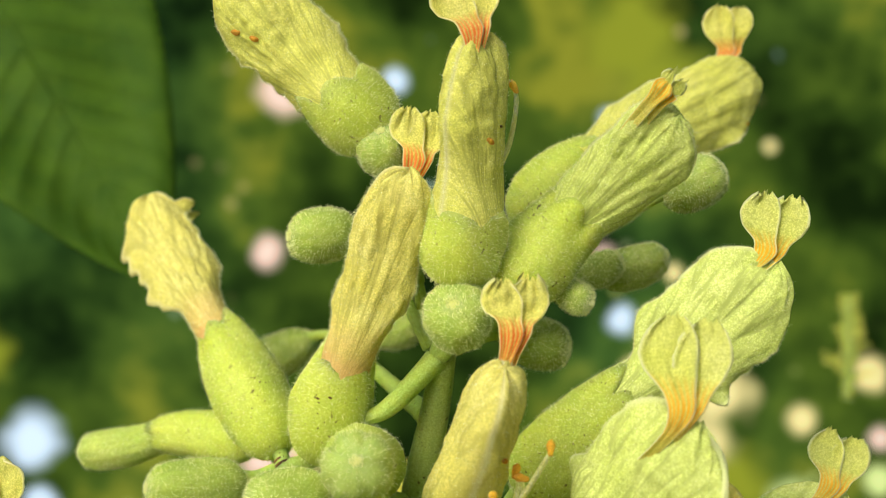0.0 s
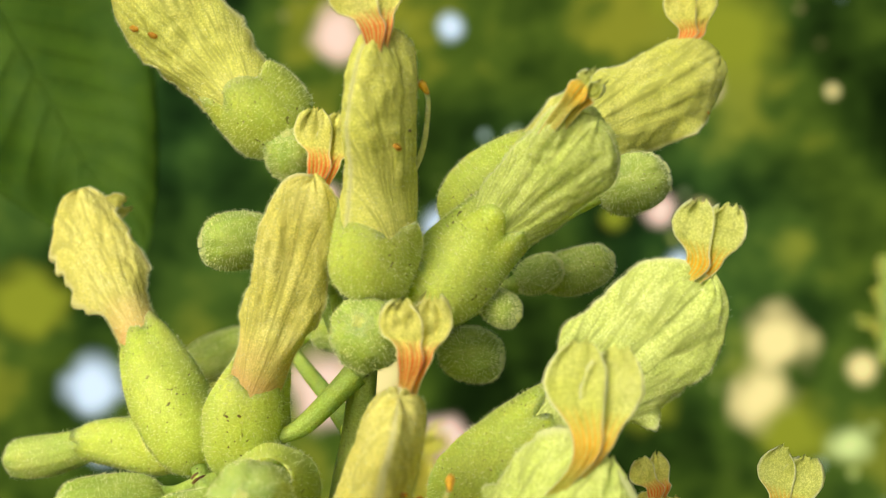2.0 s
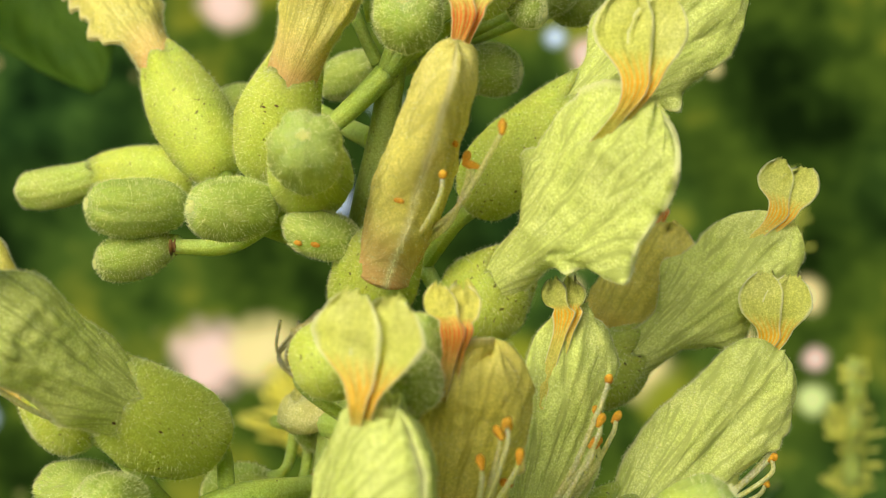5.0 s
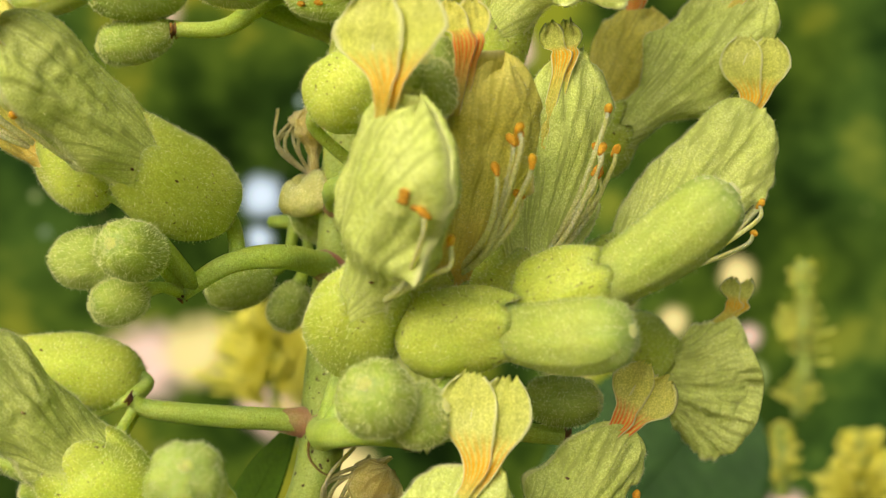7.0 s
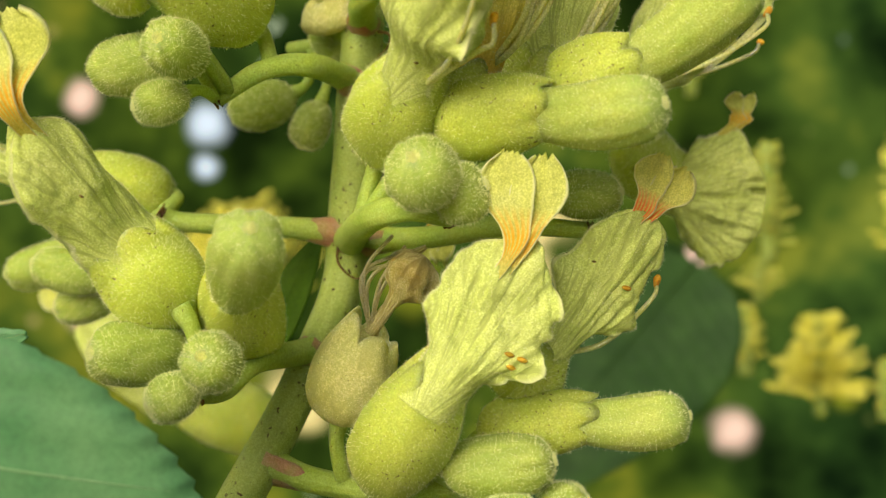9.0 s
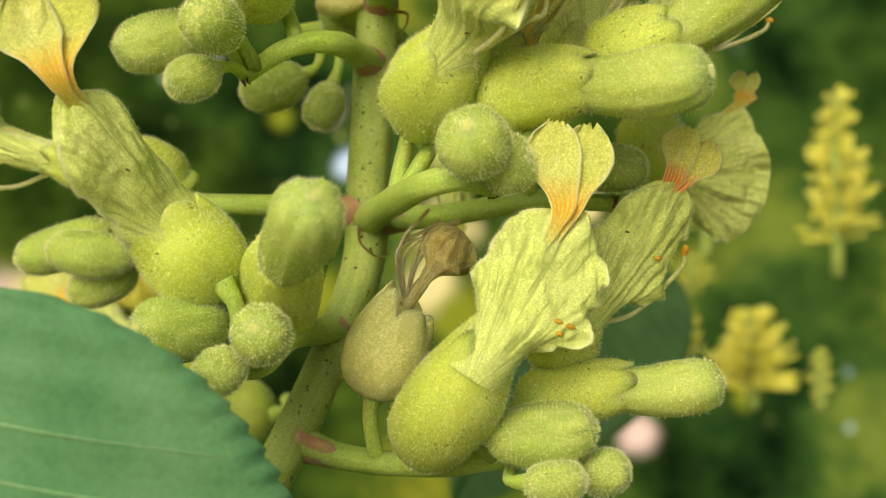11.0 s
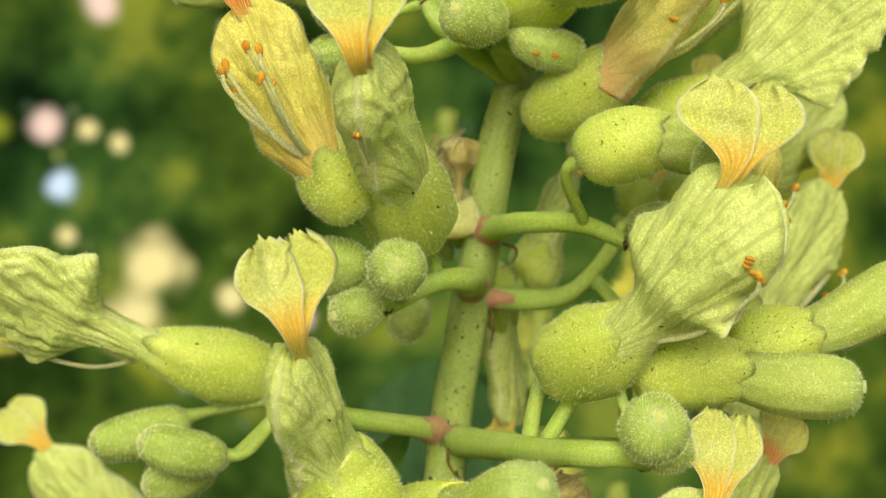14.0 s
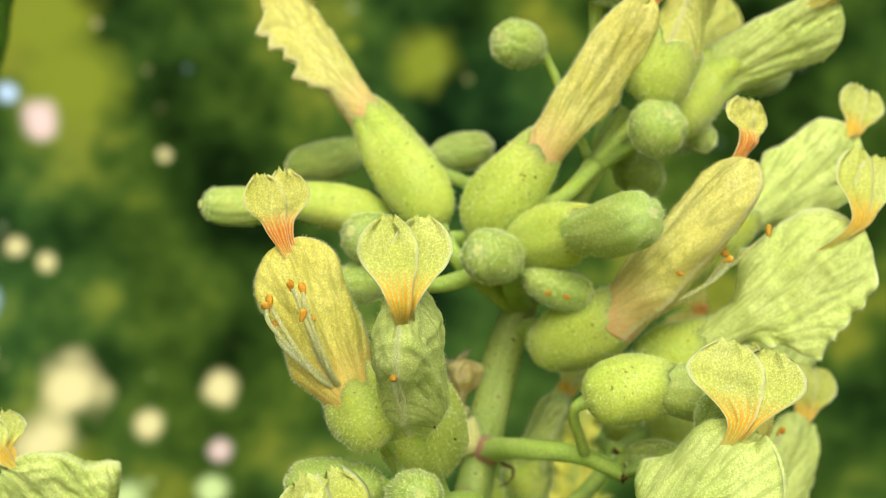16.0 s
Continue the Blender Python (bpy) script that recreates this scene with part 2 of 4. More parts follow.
# the stem's centre line, from the top down
STEM_LINE = [vec(p) for p in [(-0.15, 0.20, 0.10), (-0.30, 0.50, -0.60), (-0.42, 0.90, -1.40), (-0.55, 1.20, -2.10), (-0.66, 1.38, -2.80), (-0.74, 1.50, -3.60),
             (-0.84, 1.48, -4.80), (-0.95, 1.41, -6.00), (-1.06, 1.33, -7.20), (-1.20, 1.10, -7.90), (-1.60, 0.70, -8.70), (-2.13, 0.20, -9.60), (-2.91, -0.46, -10.80)]]


def branch(points, r=0.115, stem=False):
    o = vec((-1.0, 1.1, -9.0))
    if not stem:
        # a side branch springs from the stem's surface
        near = min(curve_points(STEM_LINE, 120), key=lambda p: (p - vec(points[0])).length)
        way = (vec(points[1]) - near).normalized()
        points = [near + way * 0.14, *points[1:]]
    path = [p - o for p in curve_points(points, 12 * len(points))]
    if stem:
        me = tube("stem", path, lambda f: table([(0, 0.12), (0.18, 0.17), (0.34, 0.24), (0.65, 0.265), (1, 0.24)], f), STEM, 28, 0.10, 3.0)
        part("stem", me, stem_root)
    else:
        k = len(BRANCHES)
        me = tube("branch", path, lambda f: r * (1.25 - 0.5 * f + 0.25 * math.exp(-f * 14)), TWIG, 14, 0.16, k * 3.7)
        part("branch", me, stem_root, "smooth bright green side branch")
        BRANCHES.append([p + o for p in path])
        if r >= 0.12:
            way = (path[5] - path[0]).normalized()
            part("joint", tube("joint", [path[0] + way * (0.07 * i - 0.1) for i in range(8)], lambda f: r * (1.9 - 0.8 * f ** 0.7), JOINT, 14, 0.25, k), stem_root, "pink-flushed joint")
        if r > 0.105:
            tip, way = path[-1], (path[-1] - path[-4]).normalized()
            scar = tube("scar", [tip + way * (0.02 * i - 0.02) for i in range(5)], lambda f: r * (0.72 + 0.25 * math.sin(f * 9)), SCAR, 9, 0.5, k)
            part("scar", scar, stem_root, "dry brown scar of a dropped flower")


def pedicel(root, foot, way, reach=1.6, r=0.105):
    """The stalk from a thing's foot to the nearest branch."""
    best = min((p for path in BRANCHES for p in path), key=lambda p: (p - foot).length)
    gap = best - foot
    if gap.length > reach:
        best = foot + gap.normalized() * reach
    back = (foot - way * min(0.22, gap.length * 0.3)).lerp(foot + gap * 0.5, 0.35)
    pts = [foot + way * 0.06 - foot, back - foot, best - foot]
    path = curve_points(pts, 12)
    part("pedicel", tube("pedicel", path, lambda f: r * (1.3 - 0.55 * min(1, f * 2.5) + 0.2 * f), TWIG, 10, 0.12, foot.x * 9), root, "short green stalk")


# ---- flowers ----
COUNT = [0]
SURFACES = []


def calyx_rows(b, m, ax, r, lobes, seed, neck=1.0):
    ln = (m - b).length
    c = (b.lerp(m, 0.5) + (m - ax * 0.5 * ln)) * 0.5
    prof = [(0, 0.3), (0.04, 0.56), (0.12, 0.82), (0.28, 1.01), (0.5, 1.06), (0.72, 0.8 + 0.2 * neck), (0.88, 0.4 + 0.5 * neck), (1, 0.76 * neck)]
    path = [b * (1 - t) ** 2 + c * 2 * t * (1 - t) + m * t * t for t in [i / 21 for i in range(22)]]
    rows = []
    for i, (p, (a, e)) in enumerate(zip(path, frames_along(path))):
        f = i / 21
        row = []
        for j in range(40):
            ang = 2 * math.pi * j / 40
            q = a * math.cos(ang) + e * math.sin(ang)
            lobe = abs(math.cos(2.5 * ang + seed))
            k = 1 + 0.10 * noise.noise(q * 1.2 + Vector((seed, f * 2, 0))) + 0.03 * noise.noise(q * 4 + Vector((seed, f * 2, 0))) - 0.05 * (1 - lobe) ** 3 * min(1, f * 1.3)
            lob = max(0.0, f - 0.72) / 0.28
            push = lob * lobes * (lobe ** 0.6 * (1 + 0.5 * math.sin(ang + seed)) - 0.35)
            row.append(p + q * (r * table(prof, f) * k + 0.015 * lob * noise.noise(q * 2.5 + Vector((0, seed, 0)))) + ax * push * 0.20)
        rows.append(row)
    # the rim turns inwards
    for back, k in ((0.02, 0.96), (0.14, 0.90)):
        rows.append([m + (p - m) * k - ax * back for p in rows[21]])
    return rows


def flower(b, m, t, n, u, w=0.5, r=0.43, anthers=0, pink=0, label="", flare=0.3, red=None, crumple=1.0, round_=0.58, claw=0.40, face=(0, -1, 0), spray=None, long_=0.6, neck=1.0, top=1.0, low=1.0, ear=0.0, ruff=1.0, back=None, banner=1.0):
    COUNT[0] += 1
    seed = COUNT[0] * 7.31
    rd = random.Random(COUNT[0])
    o = vec(b)
    root = thing("flower", o, label or "pale yellow tubular buckeye flower with a swollen downy calyx", "flower", "flowers of the panicle")
    b, m, t, n, u = Vector(), vec(m) - o, vec(t) - o, vec(n) - o, vec(u) - o
    ax = (t - m).normalized()
    d = (u - m) - ax * (u - m).dot(ax)
    toward = vec(face) - ax * vec(face).dot(ax)
    if d.length < 0.45 * (u - m).length * 0.5:
        d = d + toward * 0.35
    if back:
        d = vec(back) - ax * vec(back).dot(ax)
    d.normalize()
    s = ax.cross(d)
    cal = sheet("calyx", calyx_rows(b, m, ax, r, 1.0, seed, neck), CALYX, closed=True, caps=True)
    part("calyx", cal, root, "swollen yellow-green calyx, downy and finely speckled")
    SURFACES.append((root, o, cal))
    # two side petals: a narrow claw, then a flat rounded blade with a frilled lower margin
    length = (t - m).length
    lead = min(0.3, length * 0.25)
    start = m - ax * lead
    total = length + lead
    stalk = (0.72 * neck * r) / w
    f0 = (lead + max(0.0, 1 - neck) * 0.9 * length) / total * 0.9
    skin = (PETAL, PETAL_PINK, PETAL_RUST, PETAL_GOLD)[pink]
    shells = []
    nu, nv = 64, 53
    claw = max(claw * neck, stalk)

    def ease(x):
        x = min(1.0, max(0.0, x))
        return x * x * (3 - 2 * x)

    for sd in (-1, 1):
        rows, fans = [], []
        for i in range(nu):
            f = i / (nu - 1)
            end = math.sqrt(max(0.0, 1 - (max(0.0, f - 0.70) / 0.30) ** 2.3))
            open_ = ease((f - f0) / 0.20)
            lip = math.exp(-((f - f0 - 0.20) / 0.07) ** 2)
            up = (claw + (top * (0.90 + 0.12 * f) - claw) * open_ + ear * lip) * end + 0.02
            down = (claw + (low * (0.90 + 0.12 * f) - claw) * ease((f - f0 * 0.9) / 0.24) + 0.7 * ear * lip) * end + 0.02
            up *= 1 + 0.22 * open_ * noise.noise(Vector((f * 3.4, 2.0, seed)))
            down *= 1 + 0.26 * open_ * noise.noise(Vector((f * 3.0, 7.0, seed)))
            thick = (claw * (1 - open_) + round_ * open_ * (1 - 0.25 * f)) * end ** 0.8
            c = start.lerp(t, f) - d * (0.10 * w * math.sin(math.pi * f))
            ruffle = ease((f - f0 * 0.8) / 0.15) * (0.25 + 0.75 * end)
            row, fan_row = [], []
            for j in range(nv):
                v = 2 * j / (nv - 1) - 1
                a = abs(v)
                over = 1.06 if sd > 0 else 1.0
                ang = v * math.pi / 2 * over
                side_ = 1.0 if v > 0 else -1.0
                reach = up if v > 0 else down
                edge = max(0.0, a - 0.55) / 0.45
                y = w * reach * math.sin(ang)
                n1 = noise.noise(Vector((f * 5.0 + seed, 1.7 * side_, 0.0)))
                n2 = noise.noise(Vector((f * 12 + seed, 3.1 * side_, 0.0)))
                n3 = noise.noise(Vector((f * 27 + seed, 5.3 * side_, 0.0)))
                frill = edge ** 1.7 * ruffle * w * (0.55 + 0.45 * crumple) * (1.0 if v < 0 else 0.45) * ruff
                p = c + d * y + s * sd * (w * thick * math.cos(ang) + 0.006)
                p += d * side_ * frill * (0.06 + 0.24 * n1 + 0.16 * n2 + 0.05 * n3)
                p += s * frill * (sd * 0.06 * flare * (v < 0) + 0.34 * n1 + 0.26 * n2 + 0.07 * n3)
                # veins that fan out from the claw, soft buckles and short cross wrinkles
                theta = math.atan2(y, f * total + 0.12 * total)
                far = ease((f - 0.1) / 0.4)
                rib = 0.042 * noise.noise(Vector((theta * 10, seed + sd, f * 0.9))) + 0.036 * noise.noise(Vector((theta * 24, seed - sd, f * 1.8)))
                wrink = 0.026 * noise.noise(Vector((f * 15 + 3 * v * v, v * 4, seed + sd))) + 0.017 * noise.noise(Vector((f * 36, v * 11, seed)))
                buckle = 0.12 * noise.noise(Vector((f * 2.6, v * 1.6, seed + sd))) + 0.06 * noise.noise(Vector((f * 6, v * 3.2, seed - sd)))
                out = d * math.sin(ang) * 0.5 + s * sd * math.cos(ang)
                p += out * (1 - a ** 8) * far * ((rib + wrink * (0.5 + 0.5 * crumple)) * (w / 0.5) + buckle * w * crumple)
                tip = ease((f - 0.55) / 0.45)
                p += ax * tip * w * (0.34 * noise.noise(Vector((v * 2.0, seed, 4.0))) + 0.16 * noise.noise(Vector((v * 5.5, seed, 9.0)))) * min(1.0, ruff + 0.3)
                row.append(p)
                fan_row.append((f, theta / math.pi + 0.5))
            rows.append(row)
            fans.append(fan_row)
        me = sheet("petal", rows, skin, fan=fans)
        ob = part("petal", me, root, "crinkled pale yellow side petal")
        mod = ob.modifiers.new("thickness", "SOLIDIFY")
        mod.thickness, mod.offset = 0.00012, 0
        shells.append(me)
        SURFACES.append((root, o, me))
    # two upright banner petals on narrow claws
    is_red = pink if red is None else red
    claw0 = m + d * 0.1 * w
    rise = (u - n).length
    wide_way = ((u - n).cross(vec(face)) + s * 0.15 * rise).normalized()
    for sd in (-1, 1):
        path = curve_points([claw0, claw0.lerp(n, 0.6) + d * 0.03, n, n.lerp(u, 0.5) - ax * 0.02, u], 30)
        bw = banner * min(0.28, 0.32 * rise) * rd.uniform(0.9, 1.1)
        rows = []
        for i, p in enumerate(path):
            f = i / 29
            wide = table([(0, 0.05), (0.45, 0.07), (0.54, 0.12), (0.63, 0.55 * bw), (0.73, 0.88 * bw), (0.83, bw), (0.91, 0.92 * bw), (0.97, 0.66 * bw), (1, 0.38 * bw)], f)
            tang = (path[min(i + 1, 29)] - path[max(i - 1, 0)]).normalized()
            front = tang.cross(wide_way).normalized()
            row = []
            for j in range(13):
                v = 2 * j / 12 - 1
                lift = 0.10 * wide * (v * v) + 0.05 * noise.noise(Vector((f * 9, v * 2, seed + sd))) * min(1, wide * 6)
                q = p + wide_way * (sd * (0.03 + 0.45 * bw * ease((f - 0.5) / 0.35)) + v * wide) - front * (lift - sd * 0.025)
                q -= tang * v * v * 0.22 * wide * max(0, f - 0.7) / 0.3
                q += (tang * 0.10 + front * 0.09) * noise.noise(Vector((v * 5 + f * 3, seed, sd))) * max(0, f - 0.72) * 4
                row.append(q)
            rows.append(row)
        me = sheet("upper_petal", rows, BANNER_RED if is_red else BANNER_ORANGE)
        ob = part("upper_petal", me, root, "small spoon-shaped upper petal with a red throat" if is_red else "small spoon-shaped upper petal with orange veins")
        mod = ob.modifiers.new("thickness", "SOLIDIFY")
        mod.thickness, mod.offset = 0.00012, 0
    out = -d if spray is None else (vec(spray) - ax * vec(spray).dot(ax) * 0.7).normalized()
    side = ax.cross(out).normalized()
    for k in range(anthers):
        reach = w * (1.0 + rd.uniform(0.1, 0.75) * long_)
        lean = rd.uniform(-0.3, 0.3)
        mid = m + ax * length * rd.uniform(0.2, 0.32) + out * (w * 0.86 + 0.08) + side * lean * 0.6
        e = m + ax * length * rd.uniform(0.42, 0.72) + out * reach + side * lean
        path = curve_points([m + out * w * 0.35, mid, e - ax * 0.08 - out * 0.03, e + ax * 0.12 - out * rd.uniform(0.02, 0.14)], 18)
        fil = part("filament", tube("filament", path, lambda f: 0.034 - 0.012 * f, FILAMENT, 8), root, "curved pale stamen filament")
        anther_at(fil, path[-1], path[-1] - path[-3], rd)
    hairs(root, [(cal, 0.5, None), (shells[0], 0.2, (m, ax)), (shells[1], 0.2, (m, ax)), (shells[0], 0.12, (m, ax), nv - 1), (shells[1], 0.12, (m, ax), nv - 1)], 8000, COUNT[0], 0.042)
    pedicel(root, o, (m - b).normalized())
    return root


def anther_at(parent, place, way, rd, size=0.075):
    way = (way.normalized() + Vector((rd.uniform(-1, 1), rd.uniform(-1, 1), rd.uniform(-1, 1)))).normalized()
    path = [place + way * size * (2 * i / 8 - 1) for i in range(9)]
    me = tube("anther", path, lambda f: 0.04 * math.sin(math.pi * (0.06 + 0.88 * f)) ** 0.5 * (1 - 0.15 * math.sin(f * 6)), ANTHER, 9, 0.2)
    part("anther", me, parent, "orange pollen-dusted anther")


# ---- buds ----
def bud(b, *rest, r=0.3, label=""):
    COUNT[0] += 1
    seed = COUNT[0] * 5.17
    o = vec(b)
    tip = vec(rest[-1]) - o
    capped = len(rest) > 1
    root = thing("flower_bud", o, label or ("swelling bud, green petals pushing out of a yellow-green calyx" if capped else "closed oblong green flower bud, downy and ribbed"),
                 "flower bud", "buds of the panicle")
    meshes = []
    if capped:
        waist = vec(rest[0]) - o
        ax = (tip - waist).normalized()
        cal = sheet("calyx", calyx_rows(Vector(), waist + ax * 0.1, ax, r, 0.55, seed, 0.86), CALYX, closed=True, caps=True)
        part("calyx", cal, root, "swollen yellow-green calyx")
        meshes.append((cal, 0.5, None))
        body = (waist - ax * 0.25, tip)
        prof = [(0, 0.7), (0.22, 0.78), (0.42, 0.90), (0.62, 1.0), (0.82, 1.0), (0.93, 0.84), (0.985, 0.55), (1, 0.2)]
        rr = min(r * 0.84, 0.36)
    else:
        body = (Vector(), tip)
        prof = [(0, 0.24), (0.05, 0.5), (0.15, 0.78), (0.35, 0.97), (0.6, 1.0), (0.8, 0.9), (0.92, 0.7), (0.98, 0.42), (1, 0.22)]
        rr = r
        if (tip).length < r * 1.7:
            body = (Vector(), tip.normalized() * r * 1.7)
    a, e = body
    ln = (e - a).length
    path = [a.lerp(e, i / 25) + Vector((0, 0, -0.05 * ln * math.sin(math.pi * i / 25))) for i in range(26)]
    rows = []
    for i, (p, (x, y)) in enumerate(zip(path, frames_along(path))):
        f = i / 25
        row = []
        for j in range(44):
            ang = 2 * math.pi * j / 44
            q = x * math.cos(ang) + y * math.sin(ang)
            k = 1 + 0.06 * noise.noise(q * 1.3 + Vector((seed, f * 2.5, 0)))
            fold = max(0.0, f - 0.55) / 0.45
            k -= (0.10 * fold + 0.16 * fold ** 5) * abs(math.cos(2.5 * ang + seed + 0.4 * noise.noise(q * 2 + Vector((seed, 0, f * 2))))) ** 7
            k += 0.032 * math.sin(10 * ang + seed + 2 * noise.noise(q + Vector((f * 3, seed, 0)))) * min(1, f * 3) * (1 - f * 0.4)
            row.append(p + q * rr * table(prof, f) * k)
        rows.append(row)
    heart = path[-1] + (path[-1] - path[-3]) * 0.1
    for sink, k in ((0.02, 0.62), (0.05, 0.3), (0.16, 0.08)):
        rows.append([heart + (p - heart) * k - (e - a).normalized() * sink * rr for p in rows[25]])
    me = sheet("corolla" if capped else "bud", rows, COROLLA if capped else BUD, closed=True, caps=True)
    part("corolla" if capped else "bud", me, root, "furled green petals" if capped else "")
    meshes.append((me, 1.0 - 0.5 * capped, None))
    SURFACES.append((root, o, me))
    meshes.append((me, 0.35, None, 0.80))
    hairs(root, meshes, 3600, COUNT[0], 0.040)
    pedicel(root, o, (rest and (vec(rest[0]) - o)).normalized(), r=0.075)
    return root


# ---- dried flower, curled stipules, pink joints ----
def dried_flower(b, m, t):
    COUNT[0] += 1
    seed, rd = COUNT[0] * 3.3, random.Random(77)
    o = vec(b)
    root = thing("dried_flower", o, "withered buckeye flower, a shrunken brown head on a split pale calyx", "flower", "flowers of the panicle")
    m, t = vec(m) - o, vec(t) - o
    ax = (t - m).normalized()
    cal = sheet("calyx", calyx_rows(Vector(), m, ax, 0.44, 0.9, seed, 0.95), FADED, closed=True, caps=True)
    part("calyx", cal, root, "faded tan-green split calyx")
    path = [m.lerp(t, i / 23) for i in range(24)]
    rows = []
    for i, (p, (x, y)) in enumerate(zip(path, frames_along(path))):
        f = i / 23
        r = table([(0, 0.07), (0.35, 0.06), (0.5, 0.1), (0.62, 0.24), (0.85, 0.27), (0.97, 0.18), (1, 0.04)], f)
        row = []
        for j in range(26):
            a = 2 * math.pi * j / 26
            q = x * math.cos(a) + y * math.sin(a)
            row.append(p + q * r * (1 + 0.5 * noise.noise(q * 3 + p * 4) + 0.25 * noise.noise(q * 8 + p * 9) + 0.12 * math.sin(a * 9 + f * 8 + 3 * noise.noise(p * 3))))
        rows.append(row)
    head = sheet("petal", rows, DRIED, closed=True, caps=True)
    part("petal", head, root, "crumpled dry brown petals")
    side = ax.cross(Vector((0, 1, 0))).normalized()
    for k in range(6):
        e = t + side * rd.uniform(-0.1, 0.55) + Vector((0, rd.uniform(-0.2, 0.3), rd.uniform(-0.1, 0.3)))
        w = m.lerp(t, 0.5) + side * rd.uniform(0.1, 0.5)
        part("filament", tube("filament", curve_points([m, w, e], 12), 0.022, DRIED, 6), root, "dry thread-like stamen")
    hairs(root, [(cal, 1.0, None)], 500, COUNT[0])
    pedicel(root, o, m.normalized())


FADED = plant_skin("faded_calyx_skin", (0.64, 0.63, 0.22), (0.74, 0.71, 0.32), veins=0.3, specks=0.5, clear=0.2)


def tendril(points, r=0.022):
    o = vec((-1.0, 1.1, -9.0))
    path = [p - o for p in curve_points(points, 18)]
    part("stipule", tube("stipule", path, lambda f: r * (1.2 - 0.9 * f), SCAR, 7), stem_root, "thin curled reddish-brown dry bract")


def fleck(place, size, mat, label):
    """A crumb of pollen or dirt on the nearest petal, calyx or bud."""
    place = vec(place)
    root, o, me = min((x for x in SURFACES if (x[1] - place).length < 4.5),
                      key=lambda x: min((v.co / CM + x[1] - place).length for v in list(x[2].vertices)[::5]))
    v = min(me.vertices, key=lambda q: (q.co / CM + o - place).length)
    c, n = v.co / CM, v.normal
    if n.dot(vec((-0.25, -1, 0.1))) < 0:
        n = -n
    rd = random.Random(int(place.x * 100 + place.z * 31))
    side = n.cross(Vector((0.3, 0.2, 0.9))).normalized()
    path = [c + n * 0.012 + side * size * (2 * i / 6 - 1) + n * 0.01 * rd.random() for i in range(7)]
    part("pollen" if mat is ANTHER else "speck", tube("fleck", path, lambda f: size * 0.55 * math.sin(math.pi * (0.08 + 0.84 * f)) ** 0.6, mat, 8, 0.5, rd.random() * 9), root, label)


# ---- the plant's places, in centimetres ----
# stem
branch(STEM_LINE, stem=True)
# branches
branch([(-0.71, 0.98, -2.51), (-1.39, 0.66, -2.21), (-2.09, 0.93, -2.57), (-2.67, 0.92, -2.61)])
branch([(-1.21, 1.37, -2.56), (-1.86, 0.87, -2.26), (-2.12, 1.00, -1.94)])
branch([(-1.20, 1.25, -2.53), (-1.27, 0.57, -2.39), (-1.03, 0.34, -2.44)])
branch([(-0.92, 1.69, -5.39), (-1.47, 0.41, -5.20), (-2.01, 0.15, -5.25), (-2.55, 0.14, -5.57)], r=0.13)
branch([(-1.19, 1.19, -7.24), (-0.99, -1.34, -6.92), (-0.64, -2.08, -6.79), (-0.20, -1.88, -6.89)], r=0.14)
branch([(-1.05, 1.37, -7.29), (-0.13, 0.74, -7.22), (0.68, -0.14, -7.06), (1.54, -0.35, -7.14)], r=0.13)
branch([(-1.32, 1.31, -7.10), (-2.07, 1.10, -7.04), (-3.05, 1.42, -6.98), (-3.29, 1.43, -6.85)], r=0.12)
branch([(-1.57, 1.30, -8.73), (-2.18, -0.55, -8.45), (-2.51, -0.83, -8.70), (-2.77, -0.90, -8.74)], r=0.12)
branch([(-1.99, -0.33, -9.56), (-1.57, -0.01, -9.92), (-0.71, -0.51, -9.97), (0.20, -0.81, -9.88)], r=0.14)
branch([(-0.66, 1.62, -4.60), (-0.85, 0.30, -4.46), (-0.50, -0.44, -4.41), (-0.05, -0.72, -4.56)], r=0.13)
branch([(-0.54, 1.63, -5.47), (0.20, 1.25, -5.37), (0.57, 1.06, -5.05), (0.91, 0.88, -4.39)], r=0.12)
branch([(-0.99, 1.38, -2.94), (-0.56, 1.16, -2.88), (0.08, 0.95, -2.75)], r=0.11)
branch([(-0.47, -0.02, -0.83), (-0.88, 0.29, -1.21), (-1.20, 0.49, -1.39)], r=0.1)
branch([(-0.42, 0.90, -1.40), (-0.95, 2.10, -1.10), (-1.70, 3.55, -0.62)], r=0.1)
branch([(-0.84, 1.77, -4.63), (-1.21, 2.18, -4.77), (-1.71, 2.77, -4.78)], r=0.1)
# flowers
flower((-1.01, 0.16, 1.66), (-1.49, -0.06, 2.18), (-2.58, -0.26, 3.37), (-2.12, -0.33, 3.53), (-2.01, -0.31, 4.02), neck=1.15, ruff=1.3, round_=0.6, back=(0.7, -0.2, 0.6), w=0.46, pink=3, red=0, face=(0.2, -1.0, -0.2), label="pale yellow buckeye flower with rust flecks and a ruffled lower edge")
flower((-0.14, -0.18, 0.14), (-0.09, -0.52, 0.89), (0.02, -1.10, 2.59), (-0.00, -1.25, 2.52), (-0.18, -1.20, 3.13), neck=1.2, ruff=0.15, round_=0.75, w=0.4, claw=0.7, anthers=1, red=1, pink=3, face=(0.1, -1.0, -0.1), label="upright yellow buckeye flower with red-veined upper petals")
